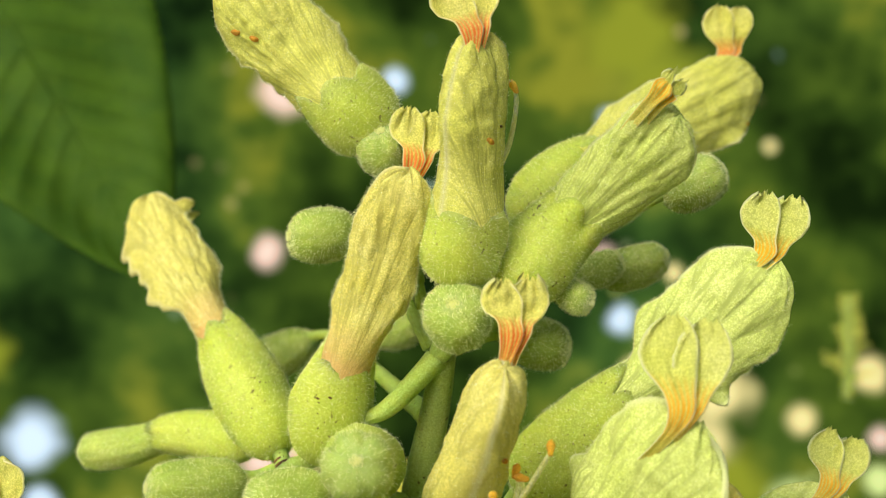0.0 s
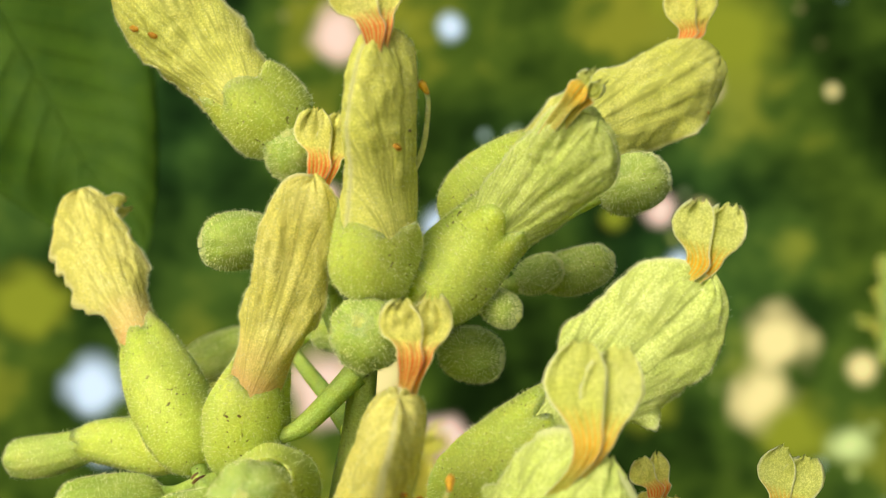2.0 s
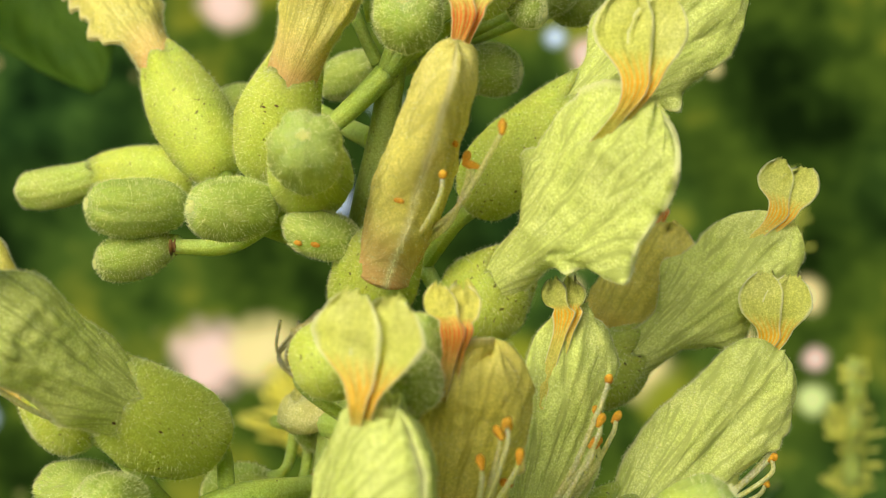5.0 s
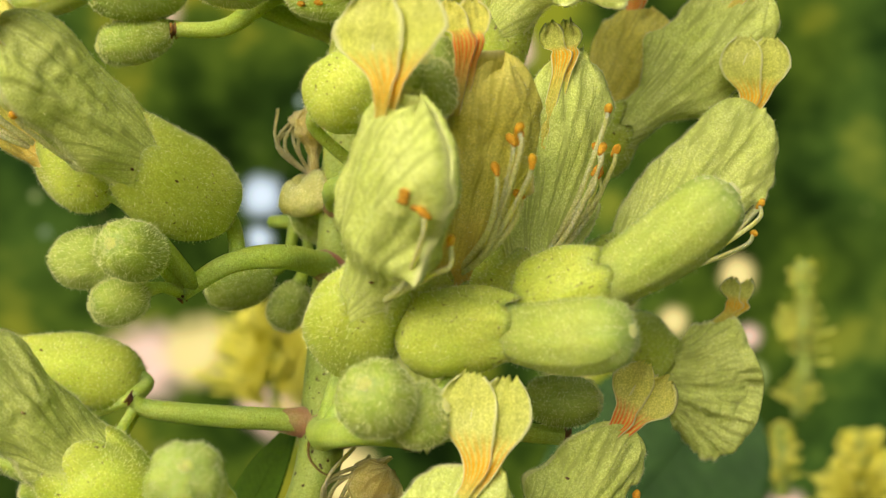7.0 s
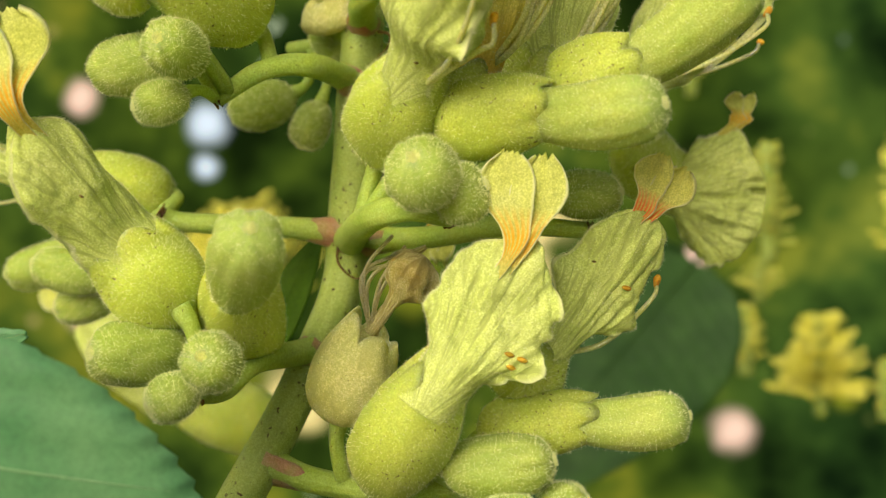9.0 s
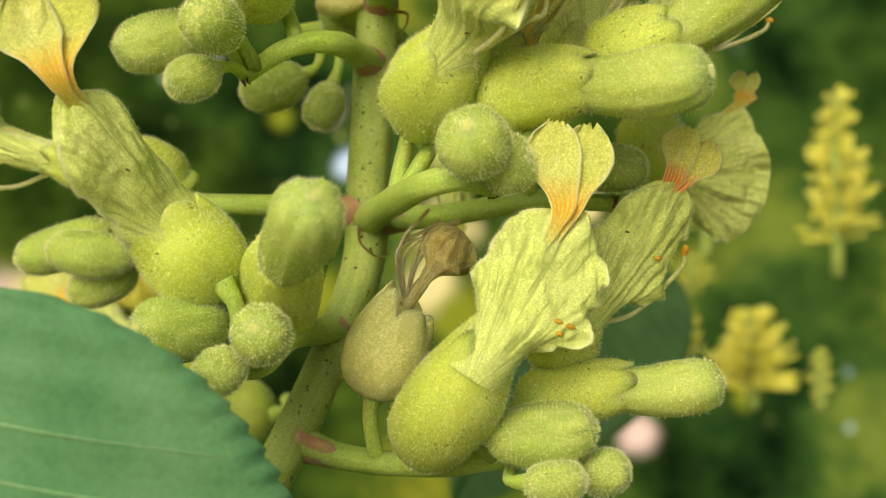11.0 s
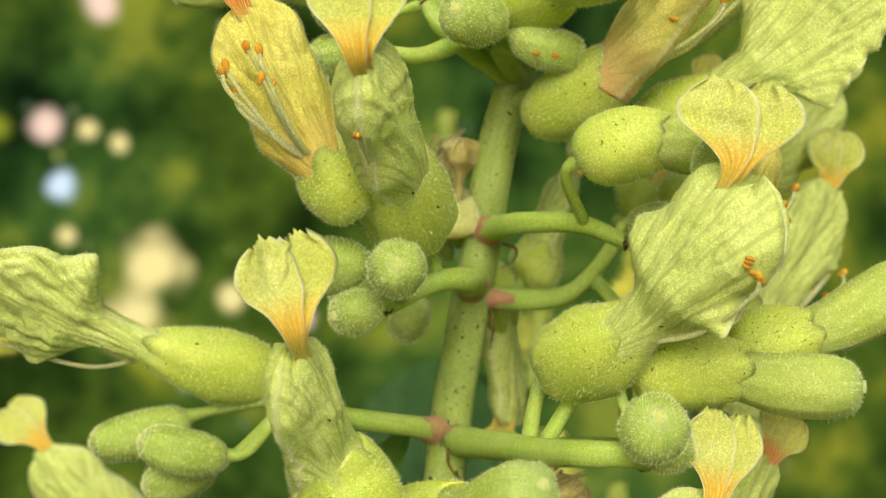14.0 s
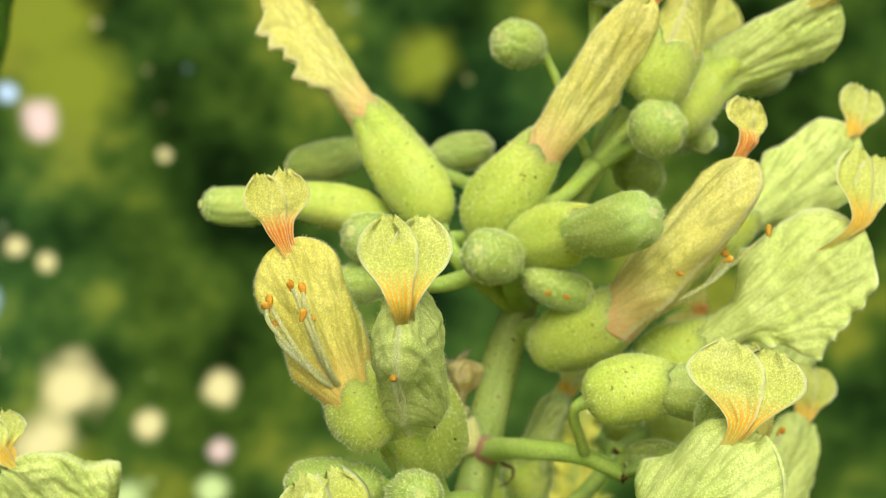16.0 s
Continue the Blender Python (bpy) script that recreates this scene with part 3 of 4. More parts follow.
flower((-1.71, 1.03, -1.80), (-1.35, 0.17, -0.69), (-0.66, -0.70, 1.25), (-0.60, -0.62, 1.29), (-0.56, -0.50, 1.91), ruff=1.1, neck=0.85, round_=0.5, back=(-0.9, 0.0, 0.3), w=0.36, pink=1, crumple=1.4, claw=0.6, face=(0.1, -1.0, -0.0), label="long wrinkled golden buckeye flower ageing rust at its throat")
flower((-2.16, 1.04, -1.82), (-3.05, 1.93, -0.50), (-4.25, 3.19, 1.22), (-3.97, 3.10, 1.04), (-3.62, 3.11, 1.08), neck=0.75, ruff=2.0, w=0.38, pink=1, crumple=1.9, face=(0.2, -1.0, -0.1), label="shrivelled cream buckeye flower with a pink neck")
flower((-0.64, 0.77, -3.14), (-0.25, -0.58, -2.52), (0.29, -1.93, -0.69), (0.39, -1.62, -0.45), (0.41, -1.54, 0.17), ruff=0.15, round_=0.75, w=0.48, anthers=4, pink=1, red=1, claw=0.6, spray=(0.6, -0.75, -0.2), face=(-0.0, -1.0, -0.1), label="slender yellow buckeye flower opening at its side, with anthers")
flower((0.28, -0.20, -0.02), (1.10, 0.15, 0.90), (1.99, -1.15, 1.79), (1.81, -1.38, 1.97), (1.96, -1.36, 2.14), neck=1.1, ruff=0.15, back=(-0.7, -0.1, 0.7), round_=0.5, w=0.44, flare=0.3, face=(-0.1, -1.0, -0.1), label="plump lime-yellow buckeye flower, its petals still closed")
flower((0.49, 1.42, 0.84), (1.40, 1.49, 1.59), (3.62, 3.37, 2.97), (3.26, 3.25, 3.16), (3.32, 3.27, 3.84), back=(-0.7, 0.0, 0.7), w=0.5, pink=3, red=1, face=(-0.1, -1.0, -0.1), label="cream buckeye flower with dark specks and a pinkish side")
flower((0.55, 0.24, -2.10), (1.63, -0.28, -0.97), (3.08, -0.55, 0.34), (2.97, -0.55, 0.41), (3.11, -0.57, 1.08), ear=0.15, top=1.15, low=1.15, back=(-0.7, 0.0, 0.7), w=0.47, anthers=1, neck=0.85, round_=0.4, face=(-0.2, -1.0, -0.1), label="broad lime-yellow buckeye flower with one orange anther")
flower((0.55, 0.09, -3.29), (0.91, -0.80, -2.72), (2.08, -1.96, -1.16), (1.91, -2.06, -1.12), (1.99, -1.99, -0.18), ear=0.28, top=1.1, low=1.15, ruff=1.3, w=0.58, crumple=1.4, neck=0.75, round_=0.3, face=(-0.1, -1.0, -0.0), label="yellow buckeye flower with wide ruffled side petals")
flower((-0.74, -0.54, -6.06), (-0.55, -1.88, -5.46), (-0.15, -3.23, -3.86), (-0.41, -3.21, -3.80), (-0.34, -3.15, -2.88), ear=0.1, banner=1.5, crumple=0.55, w=0.64, r=0.5, anthers=2, neck=0.78, round_=0.75, face=(-0.6, -0.8, -0.1), label="large pale yellow buckeye flower with an orange-throated fan")
flower((-0.34, -0.87, -6.02), (0.16, -1.30, -5.33), (0.69, -2.19, -3.38), (0.36, -2.36, -3.30), (0.30, -2.25, -2.82), back=(-0.8, -0.3, 0.3), round_=0.35, neck=0.85, w=0.5, anthers=6, pink=2, red=1, spray=(0.75, -0.75, -0.2), face=(-0.1, -1.0, -0.1), label="ageing buckeye flower with a rusty throat and curved stamens")
flower((0.53, -0.30, -5.84), (1.09, -0.63, -5.30), (1.70, -0.66, -3.10), (1.49, -0.84, -3.21), (1.44, -0.84, -2.80), back=(-0.9, -0.2, 0.3), round_=0.35, w=0.46, anthers=6, spray=(0.8, -0.7, -0.3), long_=1.0, face=(-0.2, -1.0, -0.1), label="ageing buckeye flower with a creased petal and curled stamens")
flower((1.36, 0.47, -5.71), (2.32, 0.11, -5.33), (4.03, 0.66, -3.60), (3.89, 0.67, -3.54), (3.98, 0.67, -2.73), back=(-0.7, 0.0, 0.7), round_=0.4, w=0.55, anthers=4, spray=(0.75, -0.3, -0.7), long_=1.0, face=(-0.3, -1.0, -0.1), label="yellow buckeye flower with long white stamens hanging out")
flower((1.88, 1.60, -4.07), (2.56, 1.40, -3.70), (4.16, 1.03, -2.21), (4.01, 0.93, -2.15), (4.21, 1.05, -1.49), ear=0.25, back=(-0.7, 0.0, 0.7), w=0.55, neck=0.75, round_=0.35, face=(-0.2, -1.0, 0.0), label="cream buckeye flower with ruffled petals, facing away")
flower((1.92, 2.61, -4.16), (2.29, 2.32, -3.70), (3.02, 2.05, -2.23), (2.88, 2.05, -2.16), (2.77, 2.26, -1.77), w=0.5, anthers=1, pink=2, face=(-0.2, -1.0, 0.0), label="golden brown-spotted buckeye flower in the shade of others")
flower((-2.13, 0.45, -4.67), (-2.98, -0.72, -4.06), (-3.94, -2.01, -3.02), (-4.03, -2.24, -3.13), (-4.14, -2.14, -2.19), neck=1.0, ruff=0.15, banner=1.15, w=0.5, r=0.52, anthers=1, claw=0.55, round_=0.8, crumple=0.9, face=(-0.4, -0.9, -0.1), label="lime-yellow buckeye flower with an orange-veined hood and one anther")
flower((-3.14, -0.52, -4.47), (-3.67, -0.42, -4.03), (-4.74, -0.38, -2.55), (-4.79, -0.47, -2.50), (-5.03, -0.42, -1.81), ruff=0.15, back=(0.8, -0.2, 0.4), round_=0.5, w=0.48, anthers=7, pink=2, red=1, spray=(-0.75, -0.6, -0.2), long_=0.8, face=(-0.3, -0.9, -0.1), label="golden buckeye flower with a red throat and orange anthers")
flower((-2.90, -1.28, -7.80), (-3.46, -0.93, -7.17), (-4.31, -1.91, -5.91), (-4.35, -2.19, -5.76), (-4.59, -2.01, -4.87), neck=1.15, ruff=0.5, round_=0.7, banner=1.25, w=0.44, r=0.52, claw=0.8, face=(-0.1, -1.0, 0.1), label="yellow buckeye flower with an orange-streaked fan and ruffled hood")
flower((-3.20, 1.73, -6.65), (-4.79, 1.95, -6.36), (-6.80, 2.11, -5.62), (-6.81, 2.00, -5.48), (-7.01, 2.09, -4.98), ear=0.22, w=0.74, anthers=1, crumple=1.0, round_=0.36, neck=0.62, face=(-0.2, -1.0, 0.0), label="pale buckeye flower lying on its side with fanned wrinkled petals")
flower((-0.84, -0.68, -9.66), (-0.38, -2.09, -8.53), (0.54, -2.16, -7.21), (0.41, -2.30, -7.20), (0.55, -2.21, -6.27), ear=0.28, top=1.1, low=1.1, ruff=1.3, back=(-0.8, 0.1, 0.55), w=0.5, r=0.5, crumple=1.3, neck=0.8, round_=0.32, face=(-0.2, -1.0, 0.1), label="pale yellow buckeye flower with a white-edged crinkled petal")
flower((0.54, -0.75, -8.90), (0.95, -0.96, -8.33), (2.07, -1.06, -6.98), (1.99, -1.10, -6.95), (2.40, -0.91, -6.38), ear=0.2, back=(-0.7, -0.2, 0.6), w=0.5, anthers=1, red=1, neck=0.75, round_=0.35, face=(-0.3, -1.0, 0.0), label="faded buckeye flower with red-throated upper petals")
flower((2.61, 2.02, -6.03), (3.17, 1.61, -6.70), (4.10, 1.30, -6.79), (3.91, 1.37, -5.89), (3.98, 1.39, -5.54), w=0.75, round_=0.4, face=(-0.3, -0.9, -0.0), label="broad-petalled pale buckeye flower hanging downwards")
flower((-2.0, 6.5, -10.5), (-3.56, 6.84, -9.92), (-5.2, 7.4, -8.77), (-5.11, 7.4, -8.58), (-5.72, 7.8, -8.06), w=0.65, r=0.56, face=(-0.0, -1.0, 0.2), label="pale green-yellow buckeye flower low on the panicle")
flower((-0.34, 2.34, -5.03), (-0.06, 2.38, -5.79), (0.31, 2.32, -7.18), (0.12, 2.19, -7.07), (0.06, 2.16, -7.61), w=0.42, r=0.36, face=(-0.4, -0.9, 0.2), label="pale buckeye flower hanging behind the stem")
flower((0.20, 2.22, -5.23), (0.43, 2.16, -4.84), (0.68, 2.17, -3.68), (0.71, 2.06, -3.68), (0.91, 2.02, -3.21), w=0.4, r=0.36, face=(-0.5, -0.9, -0.0), label="cream buckeye flower half hidden behind the side branches")
# buds
bud((-0.10, -0.24, -0.30), (-0.19, -0.74, -0.11), r=0.36)
bud((0.45, 1.21, -0.44), (1.10, 0.99, -0.56), r=0.3)
bud((0.93, 0.34, 0.12), (1.27, 0.16, -0.06), r=0.18)
bud((-1.31, 0.81, 0.74), (-2.02, 0.46, 0.64), r=0.31)
bud((-0.91, 0.06, 1.38), (-0.99, -0.34, 1.70), r=0.29)
bud((2.09, 0.83, 1.19), (2.78, 0.78, 1.47), r=0.31)
bud((1.23, 1.33, 0.24), (1.71, 1.37, 0.46), r=0.2)
bud((1.49, 1.85, 0.27), (2.29, 1.71, 0.54), r=0.26)
bud((-2.56, 1.74, -1.85), (-3.74, 2.31, -1.72), (-4.88, 2.56, -2.02), r=0.3)
bud((-2.57, 1.11, -2.11), (-3.57, 0.57, -2.17), r=0.33)
bud((-1.53, 0.27, -2.11), (-2.30, -0.34, -2.18), r=0.34)
bud((-1.17, 0.72, -1.98), (-1.11, -0.54, -1.70), (-1.04, -1.97, -1.54), r=0.42)
bud((-1.36, 0.09, -2.30), (-0.63, -0.37, -2.47), r=0.25)
bud((-2.73, 1.11, -2.54), (-3.52, 0.84, -2.82), r=0.26)
bud((-3.0, -0.30, -5.05), (-3.90, 0.45, -5.20), r=0.33)
bud((-2.75, -0.50, -5.1), (-3.05, -1.3, -5.02), r=0.31)
bud((-2.85, -0.32, -5.51), (-3.40, -0.49, -5.67), r=0.24)
bud((-1.02, 2.01, -4.98), (-1.34, 2.33, -4.48), r=0.24)
bud((-2.16, 3.90, -0.57), (-3.18, 4.39, -1.03), r=0.30)
bud((-1.31, 3.49, -0.51), (-0.56, 3.04, -0.22), r=0.28)
bud((-1.68, 2.20, -5.40), (-2.50, 2.30, -5.60), r=0.31)
bud((-1.34, 2.02, -5.53), (-1.62, 2.04, -6.08), r=0.24)
bud((-0.39, -2.18, -6.55), (-0.60, -2.62, -6.32), r=0.36)
bud((-0.33, -1.96, -6.69), (0.11, -2.19, -6.57), r=0.31)
bud((-0.28, -1.49, -5.98), (0.72, -1.99, -5.84), (1.73, -2.89, -5.84), r=0.42)
bud((0.88, -1.60, -5.66), (1.62, -1.96, -5.41), (2.82, -2.34, -4.58), r=0.42)
bud((0.01, -2.18, -3.85), (-0.06, -2.57, -3.43), r=0.28)
bud((1.07, -0.50, -6.67), (1.88, -0.56, -6.71), r=0.27)
bud((-2.26, 0.49, -8.35), (-2.32, -1.70, -7.52), (-2.14, -3.15, -6.90), r=0.46)
bud((-2.92, -0.83, -8.17), (-3.81, -1.44, -8.18), r=0.36)
bud((-2.49, -1.64, -8.29), (-2.67, -2.21, -8.15), r=0.3)
bud((-2.77, -1.62, -8.48), (-3.23, -1.78, -8.70), r=0.24)
bud((-3.87, 1.41, -7.58), (-4.89, 1.61, -7.43), r=0.28)
bud((-4.19, 2.17, -7.22), (-5.34, 2.24, -7.61), r=0.28)
bud((-3.88, 1.91, -7.76), (-4.71, 2.00, -8.06), r=0.26)
bud((0.20, -0.89, -9.29), (1.24, -1.30, -9.08), (2.31, -1.62, -9.04), r=0.36)
bud((-0.29, -1.51, -9.47), (0.82, -1.84, -9.39), r=0.34)
bud((-0.01, -2.00, -9.89), (0.60, -2.12, -9.85), r=0.22)
bud((0.66, -1.63, -9.93), (1.19, -1.73, -9.85), r=0.25)
bud((-1.06, -1.20, -3.74), (-0.37, -1.67, -3.41), (0.26, -2.10, -3.39), r=0.4)
bud((-0.01, -0.68, -4.33), (0.53, -1.07, -4.24), r=0.24)
# dried flower, bracts
dried_flower((-1.30, -0.41, -9.16), (-0.95, -0.69, -8.17), (-0.36, -0.91, -7.34))
dried_flower((-1.05, 1.75, -4.60), (-1.15, 1.66, -4.28), (-1.14, 1.66, -3.44))
tendril([(-1.11, 1.04, -7.10), (-1.20, 0.99, -7.26), (-1.22, 0.93, -7.50), (-1.05, 0.85, -7.68), (-0.89, 0.83, -7.67)])
tendril([(-0.65, 1.23, -4.73), (-0.52, 1.10, -4.78), (-0.55, 1.06, -4.93), (-0.67, 1.13, -5.04)])
tendril([(-0.72, 1.28, -5.56), (-0.65, 1.24, -5.78), (-0.66, 1.25, -6.08)])
# crumbs of pollen and dirt
fleck((-2.51, -0.27, 2.75), 0.05, ANTHER, "orange pollen")
fleck((-3.27, -0.98, -3.33), 0.05, ANTHER, "orange pollen")
fleck((3.46, 2.83, 2.23), 0.05, ANTHER, "orange pollen")
fleck((0.34, -1.65, -1.55), 0.05, ANTHER, "orange pollen")
fleck((-2.47, -0.27, 2.76), 0.05, ANTHER, "orange pollen")
fleck((-2.28, -0.26, 2.69), 0.05, ANTHER, "orange pollen")
fleck((0.32, -2.36, -8.23), 0.05, ANTHER, "orange pollen")
fleck((0.43, -2.38, -8.35), 0.05, ANTHER, "orange pollen")
fleck((0.35, -2.37, -8.38), 0.05, ANTHER, "orange pollen")
fleck((-0.35, -3.51, -4.60), 0.05, ANTHER, "orange pollen")
fleck((-0.29, -3.51, -4.72), 0.05, ANTHER, "orange pollen")
fleck((-0.36, -3.51, -4.69), 0.05, ANTHER, "orange pollen")
fleck((-1.11, -0.13, -2.46), 0.05, ANTHER, "orange pollen")
fleck((-0.94, -0.21, -2.45), 0.05, ANTHER, "orange pollen")
fleck((-0.86, -0.25, -2.46), 0.05, ANTHER, "orange pollen")
fleck((0.24, -1.60, -1.30), 0.05, ANTHER, "orange pollen")
fleck((-0.07, -1.28, -1.92), 0.05, ANTHER, "orange pollen")
fleck((3.37, 2.82, 2.01), 0.05, ANTHER, "orange pollen")
fleck((0.06, -0.84, 1.58), 0.05, ANTHER, "orange pollen")
fleck((-0.17, -3.21, -4.63), 0.05, ANTHER, "orange pollen")
fleck((1.79, -1.43, -7.88), 0.05, ANTHER, "orange pollen")
fleck((-6.80, 2.00, -6.39), 0.05, ANTHER, "orange pollen")
fleck((0.18, -0.84, 1.70), 0.022, SCAR, "tiny dark speck")
fleck((-1.05, -0.22, -1.97), 0.022, SCAR, "tiny dark speck")
fleck((1.41, -1.26, -7.40), 0.022, SCAR, "tiny dark speck")
fleck((-0.91, -1.92, -5.72), 0.022, SCAR, "tiny dark speck")
fleck((-4.30, 1.60, -6.33), 0.022, SCAR, "tiny dark speck")
fleck((-0.64, -0.89, -9.38), 0.022, SCAR, "tiny dark speck")
fleck((2.68, 2.78, 2.31), 0.022, SCAR, "tiny dark speck")
fleck((2.78, 2.79, 2.51), 0.022, SCAR, "tiny dark speck")
fleck((3.05, 2.81, 2.46), 0.022, SCAR, "tiny dark speck")
fleck((2.71, 2.79, 2.60), 0.022, SCAR, "tiny dark speck")
fleck((2.62, 2.78, 2.37), 0.022, SCAR, "tiny dark speck")
fleck((-0.57, -2.52, -5.56), 0.022, SCAR, "tiny dark speck")
fleck((-1.72, -0.24, -1.14), 0.022, SCAR, "tiny dark speck")
fleck((-1.55, -0.24, -1.19), 0.022, SCAR, "tiny dark speck")
fleck((-1.38, -0.24, -1.10), 0.022, SCAR, "tiny dark speck")
fleck((-2.90, -1.01, -4.23), 0.022, SCAR, "tiny dark speck")
fleck((-2.29, -1.06, -4.52), 0.022, SCAR, "tiny dark speck")
fleck((-3.46, -2.46, -6.88), 0.022, SCAR, "tiny dark speck")

# ---- leaves ----
def leaf_skin(name, low, high, clear, rough):
    m, nodes, links, shader = material(name, rough)
    tc = nodes.new("ShaderNodeTexCoord")
    col = ramp(nodes, links, noise_of(nodes, links, tc.outputs["Object"], 120, 3), [(0.35, low), (0.68, high)])
    grain = ramp(nodes, links, noise_of(nodes, links, tc.outputs["Object"], 1500, 3), [(0.3, (0.8, 0.8, 0.8)), (0.7, (1, 1, 1))])
    col = mix(nodes, links, 1.0, col, grain, "MULTIPLY")
    links.new(col, shader.inputs["Base Color"])
    cell = nodes.new("ShaderNodeTexVoronoi")
    cell.feature = "DISTANCE_TO_EDGE"
    cell.inputs["Scale"].default_value = 650
    links.new(tc.outputs["Object"], cell.inputs["Vector"])
    bp = nodes.new("ShaderNodeBump")
    bp.inputs["Strength"].default_value, bp.inputs["Distance"].default_value = 0.35, 0.0002
    links.new(cell.outputs["Distance"], bp.inputs["Height"])
    links.new(bp.outputs[0], shader.inputs["Normal"])
    tr = nodes.new("ShaderNodeBsdfTranslucent")
    tint = mix(nodes, links, 1.0, col, (1.6, 2.0, 0.5), "MULTIPLY")
    links.new(tint, tr.inputs["Color"])
    ms = nodes.new("ShaderNodeMixShader")
    ms.inputs[0].default_value = clear
    shader.inputs["Specular IOR Level"].default_value = 0.3
    links.new(shader.outputs[0], ms.inputs[1])
    links.new(tr.outputs[0], ms.inputs[2])
    links.new(ms.outputs[0], nodes["Material Output"].inputs[0])
    return m


LEAF = leaf_skin("leaf_skin", (0.11, 0.29, 0.13), (0.18, 0.38, 0.18), 0.2, 0.40)
LEAF_VEIN = leaf_skin("leaf_vein_skin", (0.24, 0.44, 0.20), (0.30, 0.50, 0.26), 0.1, 0.45)
# copy of the leaf skin with the shade put into its colour
LEAF_SHADED = leaf_skin("leaf_skin_shaded", (0.070, 0.155, 0.007), (0.115, 0.22, 0.012), 0.42, 0.7)
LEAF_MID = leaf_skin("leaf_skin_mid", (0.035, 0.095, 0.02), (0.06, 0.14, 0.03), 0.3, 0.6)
LEAF_RIB = plant_skin("leaf_rib_skin", (0.40, 0.44, 0.14), (0.52, 0.54, 0.22), clear=0.1)


def leaf(base, tip, half, facing, label, mat=None, teeth=46, cup=0.12, rib=True, stalk=0.27):
    """A toothed leaf: base and tip in centimetres, half its width, and the way its upper side faces."""
    o = vec(base)
    root = thing("leaf", o, label, "leaf", "leaves round the panicle")
    t = vec(tip) - o
    ax, ln = t.normalized(), t.length
    n = (vec(facing) - ax * vec(facing).dot(ax)).normalized()
    s = ax.cross(n)
    nu, nv = 4 * teeth, 22
    lo = o.x * 3.1 + o.z
    rows = []

    def bend(f, v):
        w = half * math.sin(math.pi * f ** 0.62) ** 0.7
        tooth = 1 + 0.022 * (((f * teeth) % 1.0) - 0.3) * (abs(v) > 0.9)
        pleat = 0.016 * half * abs(math.sin(math.pi * (f * 17 - abs(v) * 2.6))) * min(1, abs(v) * 3)
        z = cup * half * abs(v) ** 1.3 - pleat + 0.10 * half * noise.noise(Vector((f * 3, v * 1.5, lo))) - 0.07 * ln * f * f
        return ax * ln * f + s * (w * v * tooth) + n * z

    for i in range(nu):
        f = 0.004 + 0.992 * i / (nu - 1)
        rows.append([bend(f, 2 * j / (nv - 1) - 1) for j in range(nv)])
    blade = part("blade", sheet("blade", rows, mat or LEAF), root)
    mod = blade.modifiers.new("thickness", "SOLIDIFY")
    mod.thickness, mod.offset = 0.0003, -1
    if rib:
        path = [bend(0.002 + 0.99 * i / 30, 0.0) + n * 0.015 for i in range(31)]
        part("midrib", tube("midrib", path, lambda f: 0.023 * half * (1.1 - f), mat or LEAF_RIB, 8), root, "pale raised midrib")
        for k in range(1, 17):
            for sd in (-1, 1):
                f0 = k / 17.0 * 0.92
                pts = [bend(min(0.995, f0 + 0.153 * v * 0.98), sd * v) + n * 0.01 for v in [x / 9 * 0.95 for x in range(10)]]
                part("vein", tube("vein", pts, lambda f: 0.0062 * half * (1.15 - f), mat or LEAF_VEIN, 6), root)
        part("petiole", tube("petiole", [ax * -stalk * half - n * 0.06 * half, ax * -0.45 * stalk * half - n * 0.02 * half, Vector()], 0.024 * half, mat or LEAF_RIB, 8), root, "pale leaf stalk")


# ---- surroundings ----
GAPS = [(-0.40, -0.29, 0.060, "p"), (-0.30, -0.27, 0.055, "o"), (-0.16, -0.39, 0.045, "p"), (-0.02, -0.52, 0.060, "o"), (-0.84, -0.28, 0.046, "b"), (-0.82, -0.40, 0.027, "b"), (-0.38, 0.42, 0.043, "p"), (-0.16, 0.44, 0.021, "b"), (-0.95, -0.12, 0.060, "y"), (0.39, 0.42, 0.078, "y"), (0.17, 0.06, 0.021, "y"), (-0.17, 0.04, 0.032, "b"), (-0.18, -0.05, 0.018, "b"), (-0.41, 0.09, 0.026, "p"), (0.85, -0.60, 0.034, "p"), (1.05, -0.52, 0.023, "y"), (0.49, -0.17, 0.051, "o"), (0.46, -0.29, 0.048, "o"), (0.52, -0.35, 0.055, "y"), (0.62, -0.37, 0.030, "w"), (0.58, 0.31, 0.011, "o"), (0.34, 0.33, 0.030, "p"), (0.76, -0.13, 0.027, "o"), (0.78, -0.25, 0.018, "p"), (0.78, -0.33, 0.023, "w"), (0.64, -0.22, 0.023, "o"), (0.31, 0.54, 0.078, "y"), (1.04, 0.60, 0.055, "y"), (0.27, 0.37, 0.016, "b"), (0.90, 0.61, 0.014, "y"), (0.26, 0.08, 0.025, "p"), (0.34, 0.08, 0.016, "o"), (0.30, -0.03, 0.025, "b"), (0.40, 0.06, 0.014, "o"), (0.32, -0.13, 0.014, "o"), (0.23, -0.29, 0.055, "y")]
GLOW = dict(b=(1.1, 1.25, 1.55), p=(1.5, 1.0, 0.84), y=(0.40, 0.42, 0.035), o=(1.45, 1.15, 0.50), w=(1.1, 1.2, 0.45))


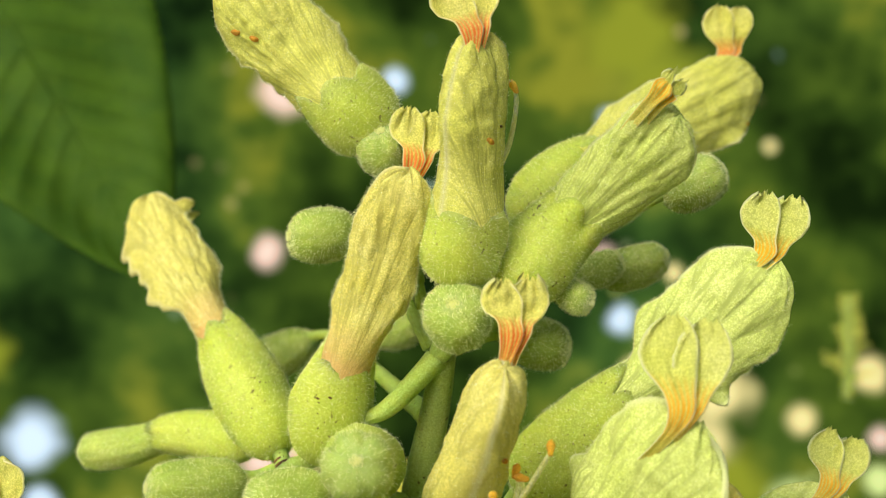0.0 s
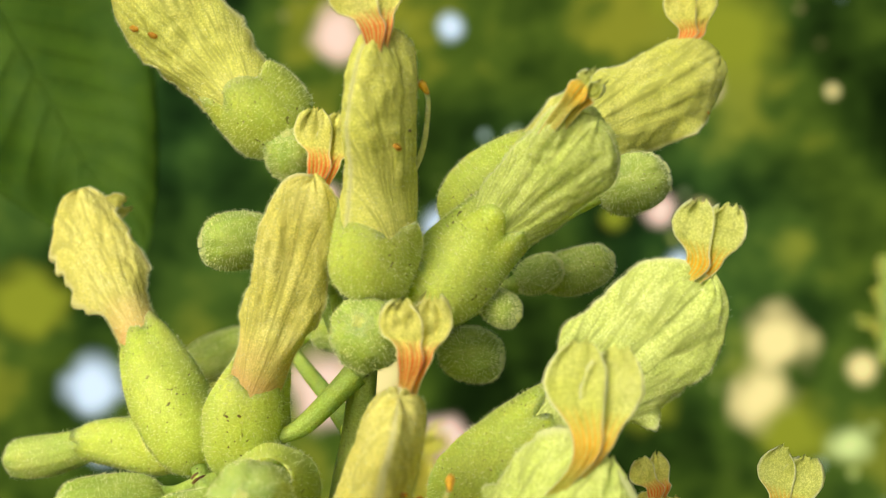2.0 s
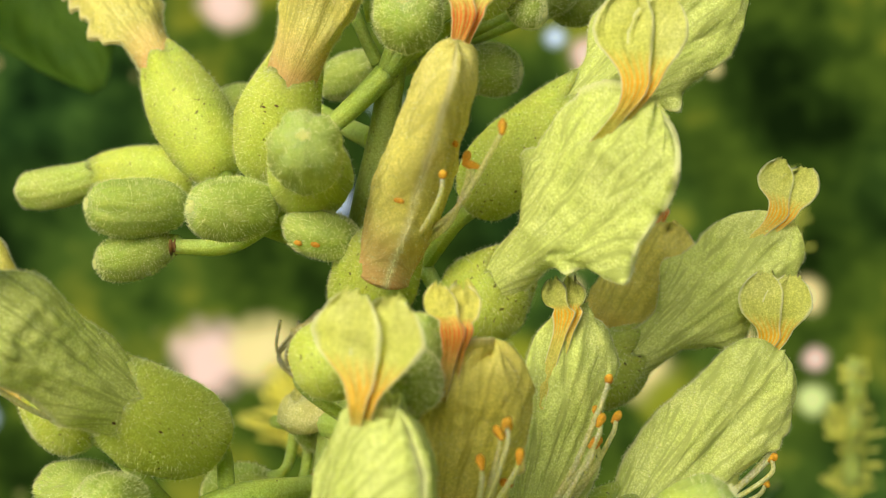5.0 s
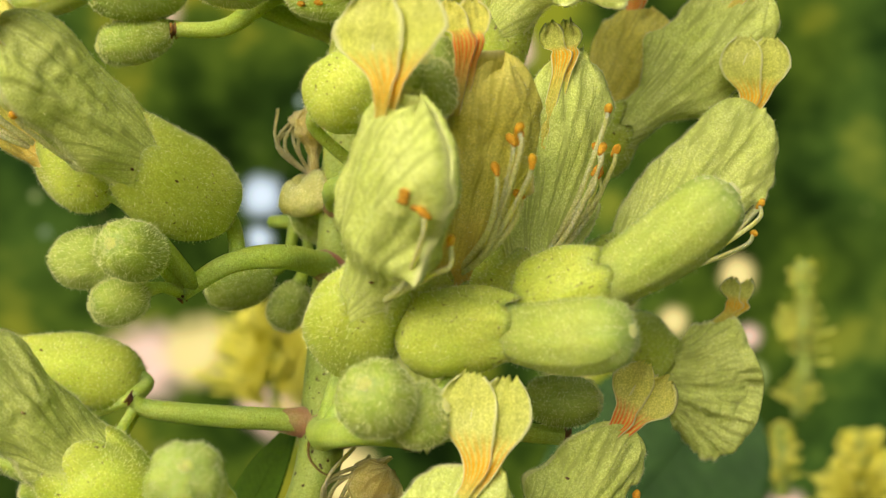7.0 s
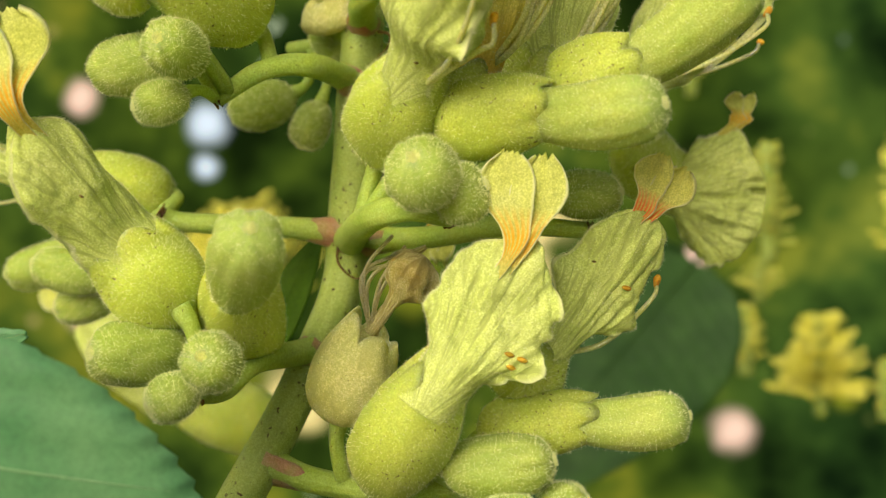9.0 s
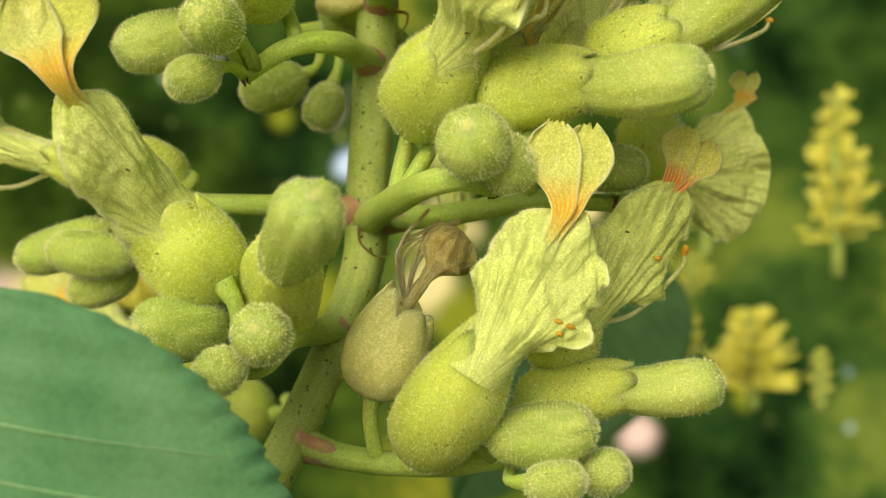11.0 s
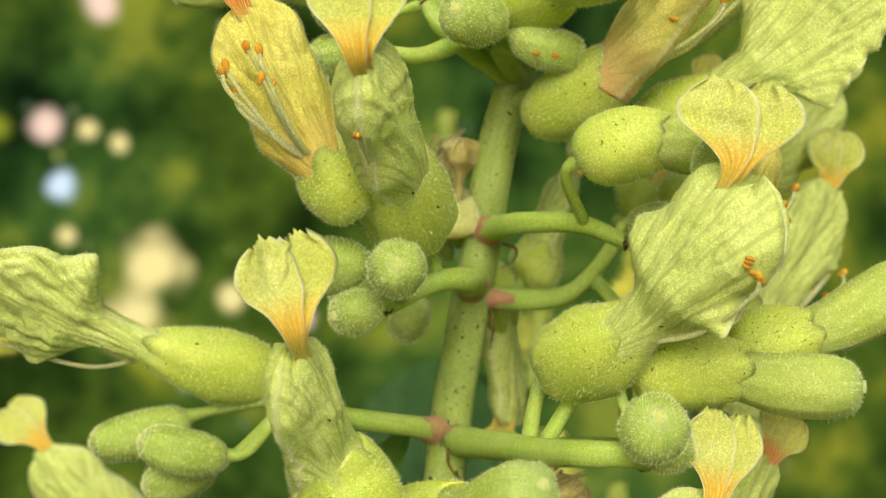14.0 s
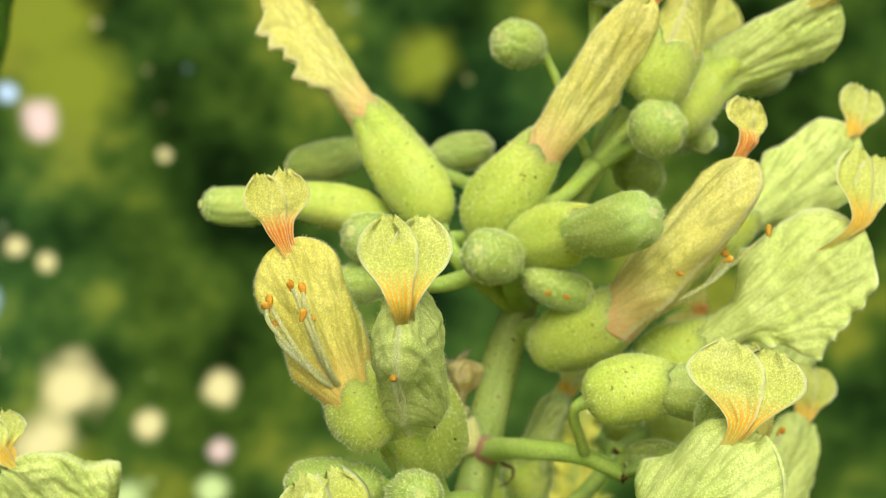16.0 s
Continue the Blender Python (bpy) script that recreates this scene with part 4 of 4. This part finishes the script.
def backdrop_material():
    m, nodes, links, shader = material("glowing_foliage", 1.0)
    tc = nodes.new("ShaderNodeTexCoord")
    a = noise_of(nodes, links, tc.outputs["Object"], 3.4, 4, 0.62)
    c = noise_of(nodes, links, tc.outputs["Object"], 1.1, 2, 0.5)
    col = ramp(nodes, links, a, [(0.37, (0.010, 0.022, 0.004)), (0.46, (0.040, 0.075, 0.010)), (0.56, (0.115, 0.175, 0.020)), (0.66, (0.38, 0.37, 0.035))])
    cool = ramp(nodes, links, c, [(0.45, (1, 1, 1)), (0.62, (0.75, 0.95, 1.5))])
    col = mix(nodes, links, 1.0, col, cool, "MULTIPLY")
    # light painted in: gaps of bright sky and sunlit leaves between the shaded ones
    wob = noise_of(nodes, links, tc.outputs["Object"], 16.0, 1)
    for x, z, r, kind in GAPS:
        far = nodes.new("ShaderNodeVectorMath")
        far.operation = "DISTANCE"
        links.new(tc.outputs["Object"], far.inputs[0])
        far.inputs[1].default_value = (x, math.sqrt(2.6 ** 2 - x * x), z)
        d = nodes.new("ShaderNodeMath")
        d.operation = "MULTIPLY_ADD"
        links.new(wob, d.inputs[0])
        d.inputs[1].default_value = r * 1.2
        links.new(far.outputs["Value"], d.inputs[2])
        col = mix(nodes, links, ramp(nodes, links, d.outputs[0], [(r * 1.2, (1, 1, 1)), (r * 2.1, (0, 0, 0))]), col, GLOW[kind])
    # faint specks of sky light, painted in all over
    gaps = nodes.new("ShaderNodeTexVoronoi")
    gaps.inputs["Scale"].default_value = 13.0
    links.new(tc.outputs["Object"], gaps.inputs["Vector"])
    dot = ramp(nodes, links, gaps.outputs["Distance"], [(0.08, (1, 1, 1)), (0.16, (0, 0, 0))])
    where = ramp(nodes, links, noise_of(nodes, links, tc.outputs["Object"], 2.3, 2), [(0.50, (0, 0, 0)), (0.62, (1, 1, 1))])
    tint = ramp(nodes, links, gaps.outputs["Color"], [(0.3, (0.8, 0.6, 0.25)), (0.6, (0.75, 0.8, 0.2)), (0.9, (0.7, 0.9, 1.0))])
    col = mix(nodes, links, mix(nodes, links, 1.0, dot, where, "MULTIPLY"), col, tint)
    # the backdrop glows by itself, so its light and shade are all painted
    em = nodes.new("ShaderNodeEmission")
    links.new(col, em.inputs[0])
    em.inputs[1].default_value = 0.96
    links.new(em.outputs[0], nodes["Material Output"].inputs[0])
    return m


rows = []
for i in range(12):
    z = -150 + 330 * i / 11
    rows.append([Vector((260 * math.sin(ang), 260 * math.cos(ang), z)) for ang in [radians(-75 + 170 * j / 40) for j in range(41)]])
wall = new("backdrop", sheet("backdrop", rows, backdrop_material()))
tagged(wall, "glowing backdrop of distant blurred garden trees with painted gaps of light", "foliage", kind="structure")
gm, gn, gl, gs = material("ground_soil", 0.95)
gtc = gn.new("ShaderNodeTexCoord")
gl.new(ramp(gn, gl, noise_of(gn, gl, gtc.outputs["Object"], 3.0, 5), [(0.35, (0.05, 0.04, 0.02)), (0.65, (0.10, 0.13, 0.04))]), gs.inputs["Base Color"])
grows = [[Vector((x * 2000.0, y * 2000.0, -150.0)) for x in range(-10, 11, 2)] for y in range(-10, 11, 2)]
tagged(new("ground", sheet("ground", grows, gm)), "shaded garden soil with low grass", "ground", kind="structure")

FAR_YELLOW = plant_skin("far_blossom_yellow", (0.74, 0.70, 0.07), (0.86, 0.82, 0.20), clear=0.12, soft_in=0.0)
FAR_LIME = plant_skin("far_blossom_lime", (0.50, 0.54, 0.08), (0.66, 0.66, 0.14), clear=0.12, soft_in=0.0)


def far_panicle(x, y, z, size, mat, tall=1.6, count=46):
    """A panicle of the same kind further back: a stem and small hooded flowers round it."""
    rd = random.Random(int(x * 13 + y * 7 + z))
    root = thing("flower_panicle", (x, y, z), "out-of-focus panicle of yellow buckeye flowers further back in the shrub", "flower panicle", "panicles further back")
    part("stem", tube("stem", [Vector((0, 0, -size * tall * 1.4 + i * size * tall * 0.24)) for i in range(11)], 0.25, STEM, 8), root)
    for k in range(count):
        f = rd.random()
        a = rd.uniform(0, 6.283)
        r = size * (1.0 - 0.65 * f) * rd.uniform(0.2, 1.0) ** 0.7
        foot = Vector((0, 0, size * tall * (f * 2 - 1)))
        tip = foot + Vector((r * math.cos(a), r * math.sin(a), r * rd.uniform(0.0, 0.7)))
        way = tip - foot
        path = [foot + way * (0.25 + 0.75 * i / 9) for i in range(10)]
        w = 0.27 * min(size, 2.4) * rd.uniform(0.14, 0.26)
        me = tube("flower", path, lambda g: w * table([(0, 0.3), (0.25, 0.9), (0.42, 0.6), (0.7, 1.0), (0.9, 0.8), (1, 0.2)], g), mat, 8, 0.3, k)
        part("flower", me, root)



# ---- leaves and far panicles in their places ----
leaf((-6.35, -3.9, -7.55), (-4.4, -3.6, -18.5), 3.55, (-0.1, -0.8, 0.55), "broad green toothed leaf with pale side veins, close by", cup=-0.05, stalk=0.02)
leaf((-7.6, 0.2, -8.9), (-4.9, 0.9, -8.1), 0.75, (-0.3, -0.6, 0.75), "small pointed toothed green leaf beside the panicle", teeth=30)
leaf((-2.2, 2.1, -8.7), (-1.45, 1.8, -7.2), 0.32, (-0.5, -0.8, 0.2), "narrow dark green serrated leaf behind the stem", LEAF_SHADED, teeth=20)
leaf((-13.0, 14.0, 10.5), (-6.2, 12.5, 0.5), 3.4, (0.3, -0.9, 0.3), "large blurred dark green leaf hanging behind the panicle", LEAF_SHADED, cup=0.05)
leaf((-16.0, 13.0, 6.0), (-11.0, 12.0, -3.5), 3.2, (0.2, -0.9, 0.4), "large blurred dark green leaf hanging behind the panicle", LEAF_SHADED, cup=0.05)
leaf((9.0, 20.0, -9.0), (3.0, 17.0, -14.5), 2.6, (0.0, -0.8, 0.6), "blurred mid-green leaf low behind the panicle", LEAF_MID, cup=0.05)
far_panicle(21.1, 32.7, -7.0, 1.9, FAR_YELLOW, 1.5, 150)
far_panicle(13.4, 28.9, -12.2, 1.1, FAR_YELLOW, 0.9, 80)
far_panicle(15.3, 32.8, -10.6, 1.1, FAR_LIME, 0.6, 70)
far_panicle(17.2, 26.4, -13.7, 0.8, FAR_YELLOW, 1.0, 60)
far_panicle(13.2, 26.0, -7.4, 1.2, FAR_LIME, 1.3, 90)
far_panicle(14.6, 38.7, -1.3, 1.2, FAR_LIME, 1.4, 70)
far_panicle(17.6, 32.8, -13.7, 2.2, FAR_YELLOW, 0.7, 170)
far_panicle(-4.0, 47.0, -10.3, 4.3, FAR_YELLOW, 0.55, 260)
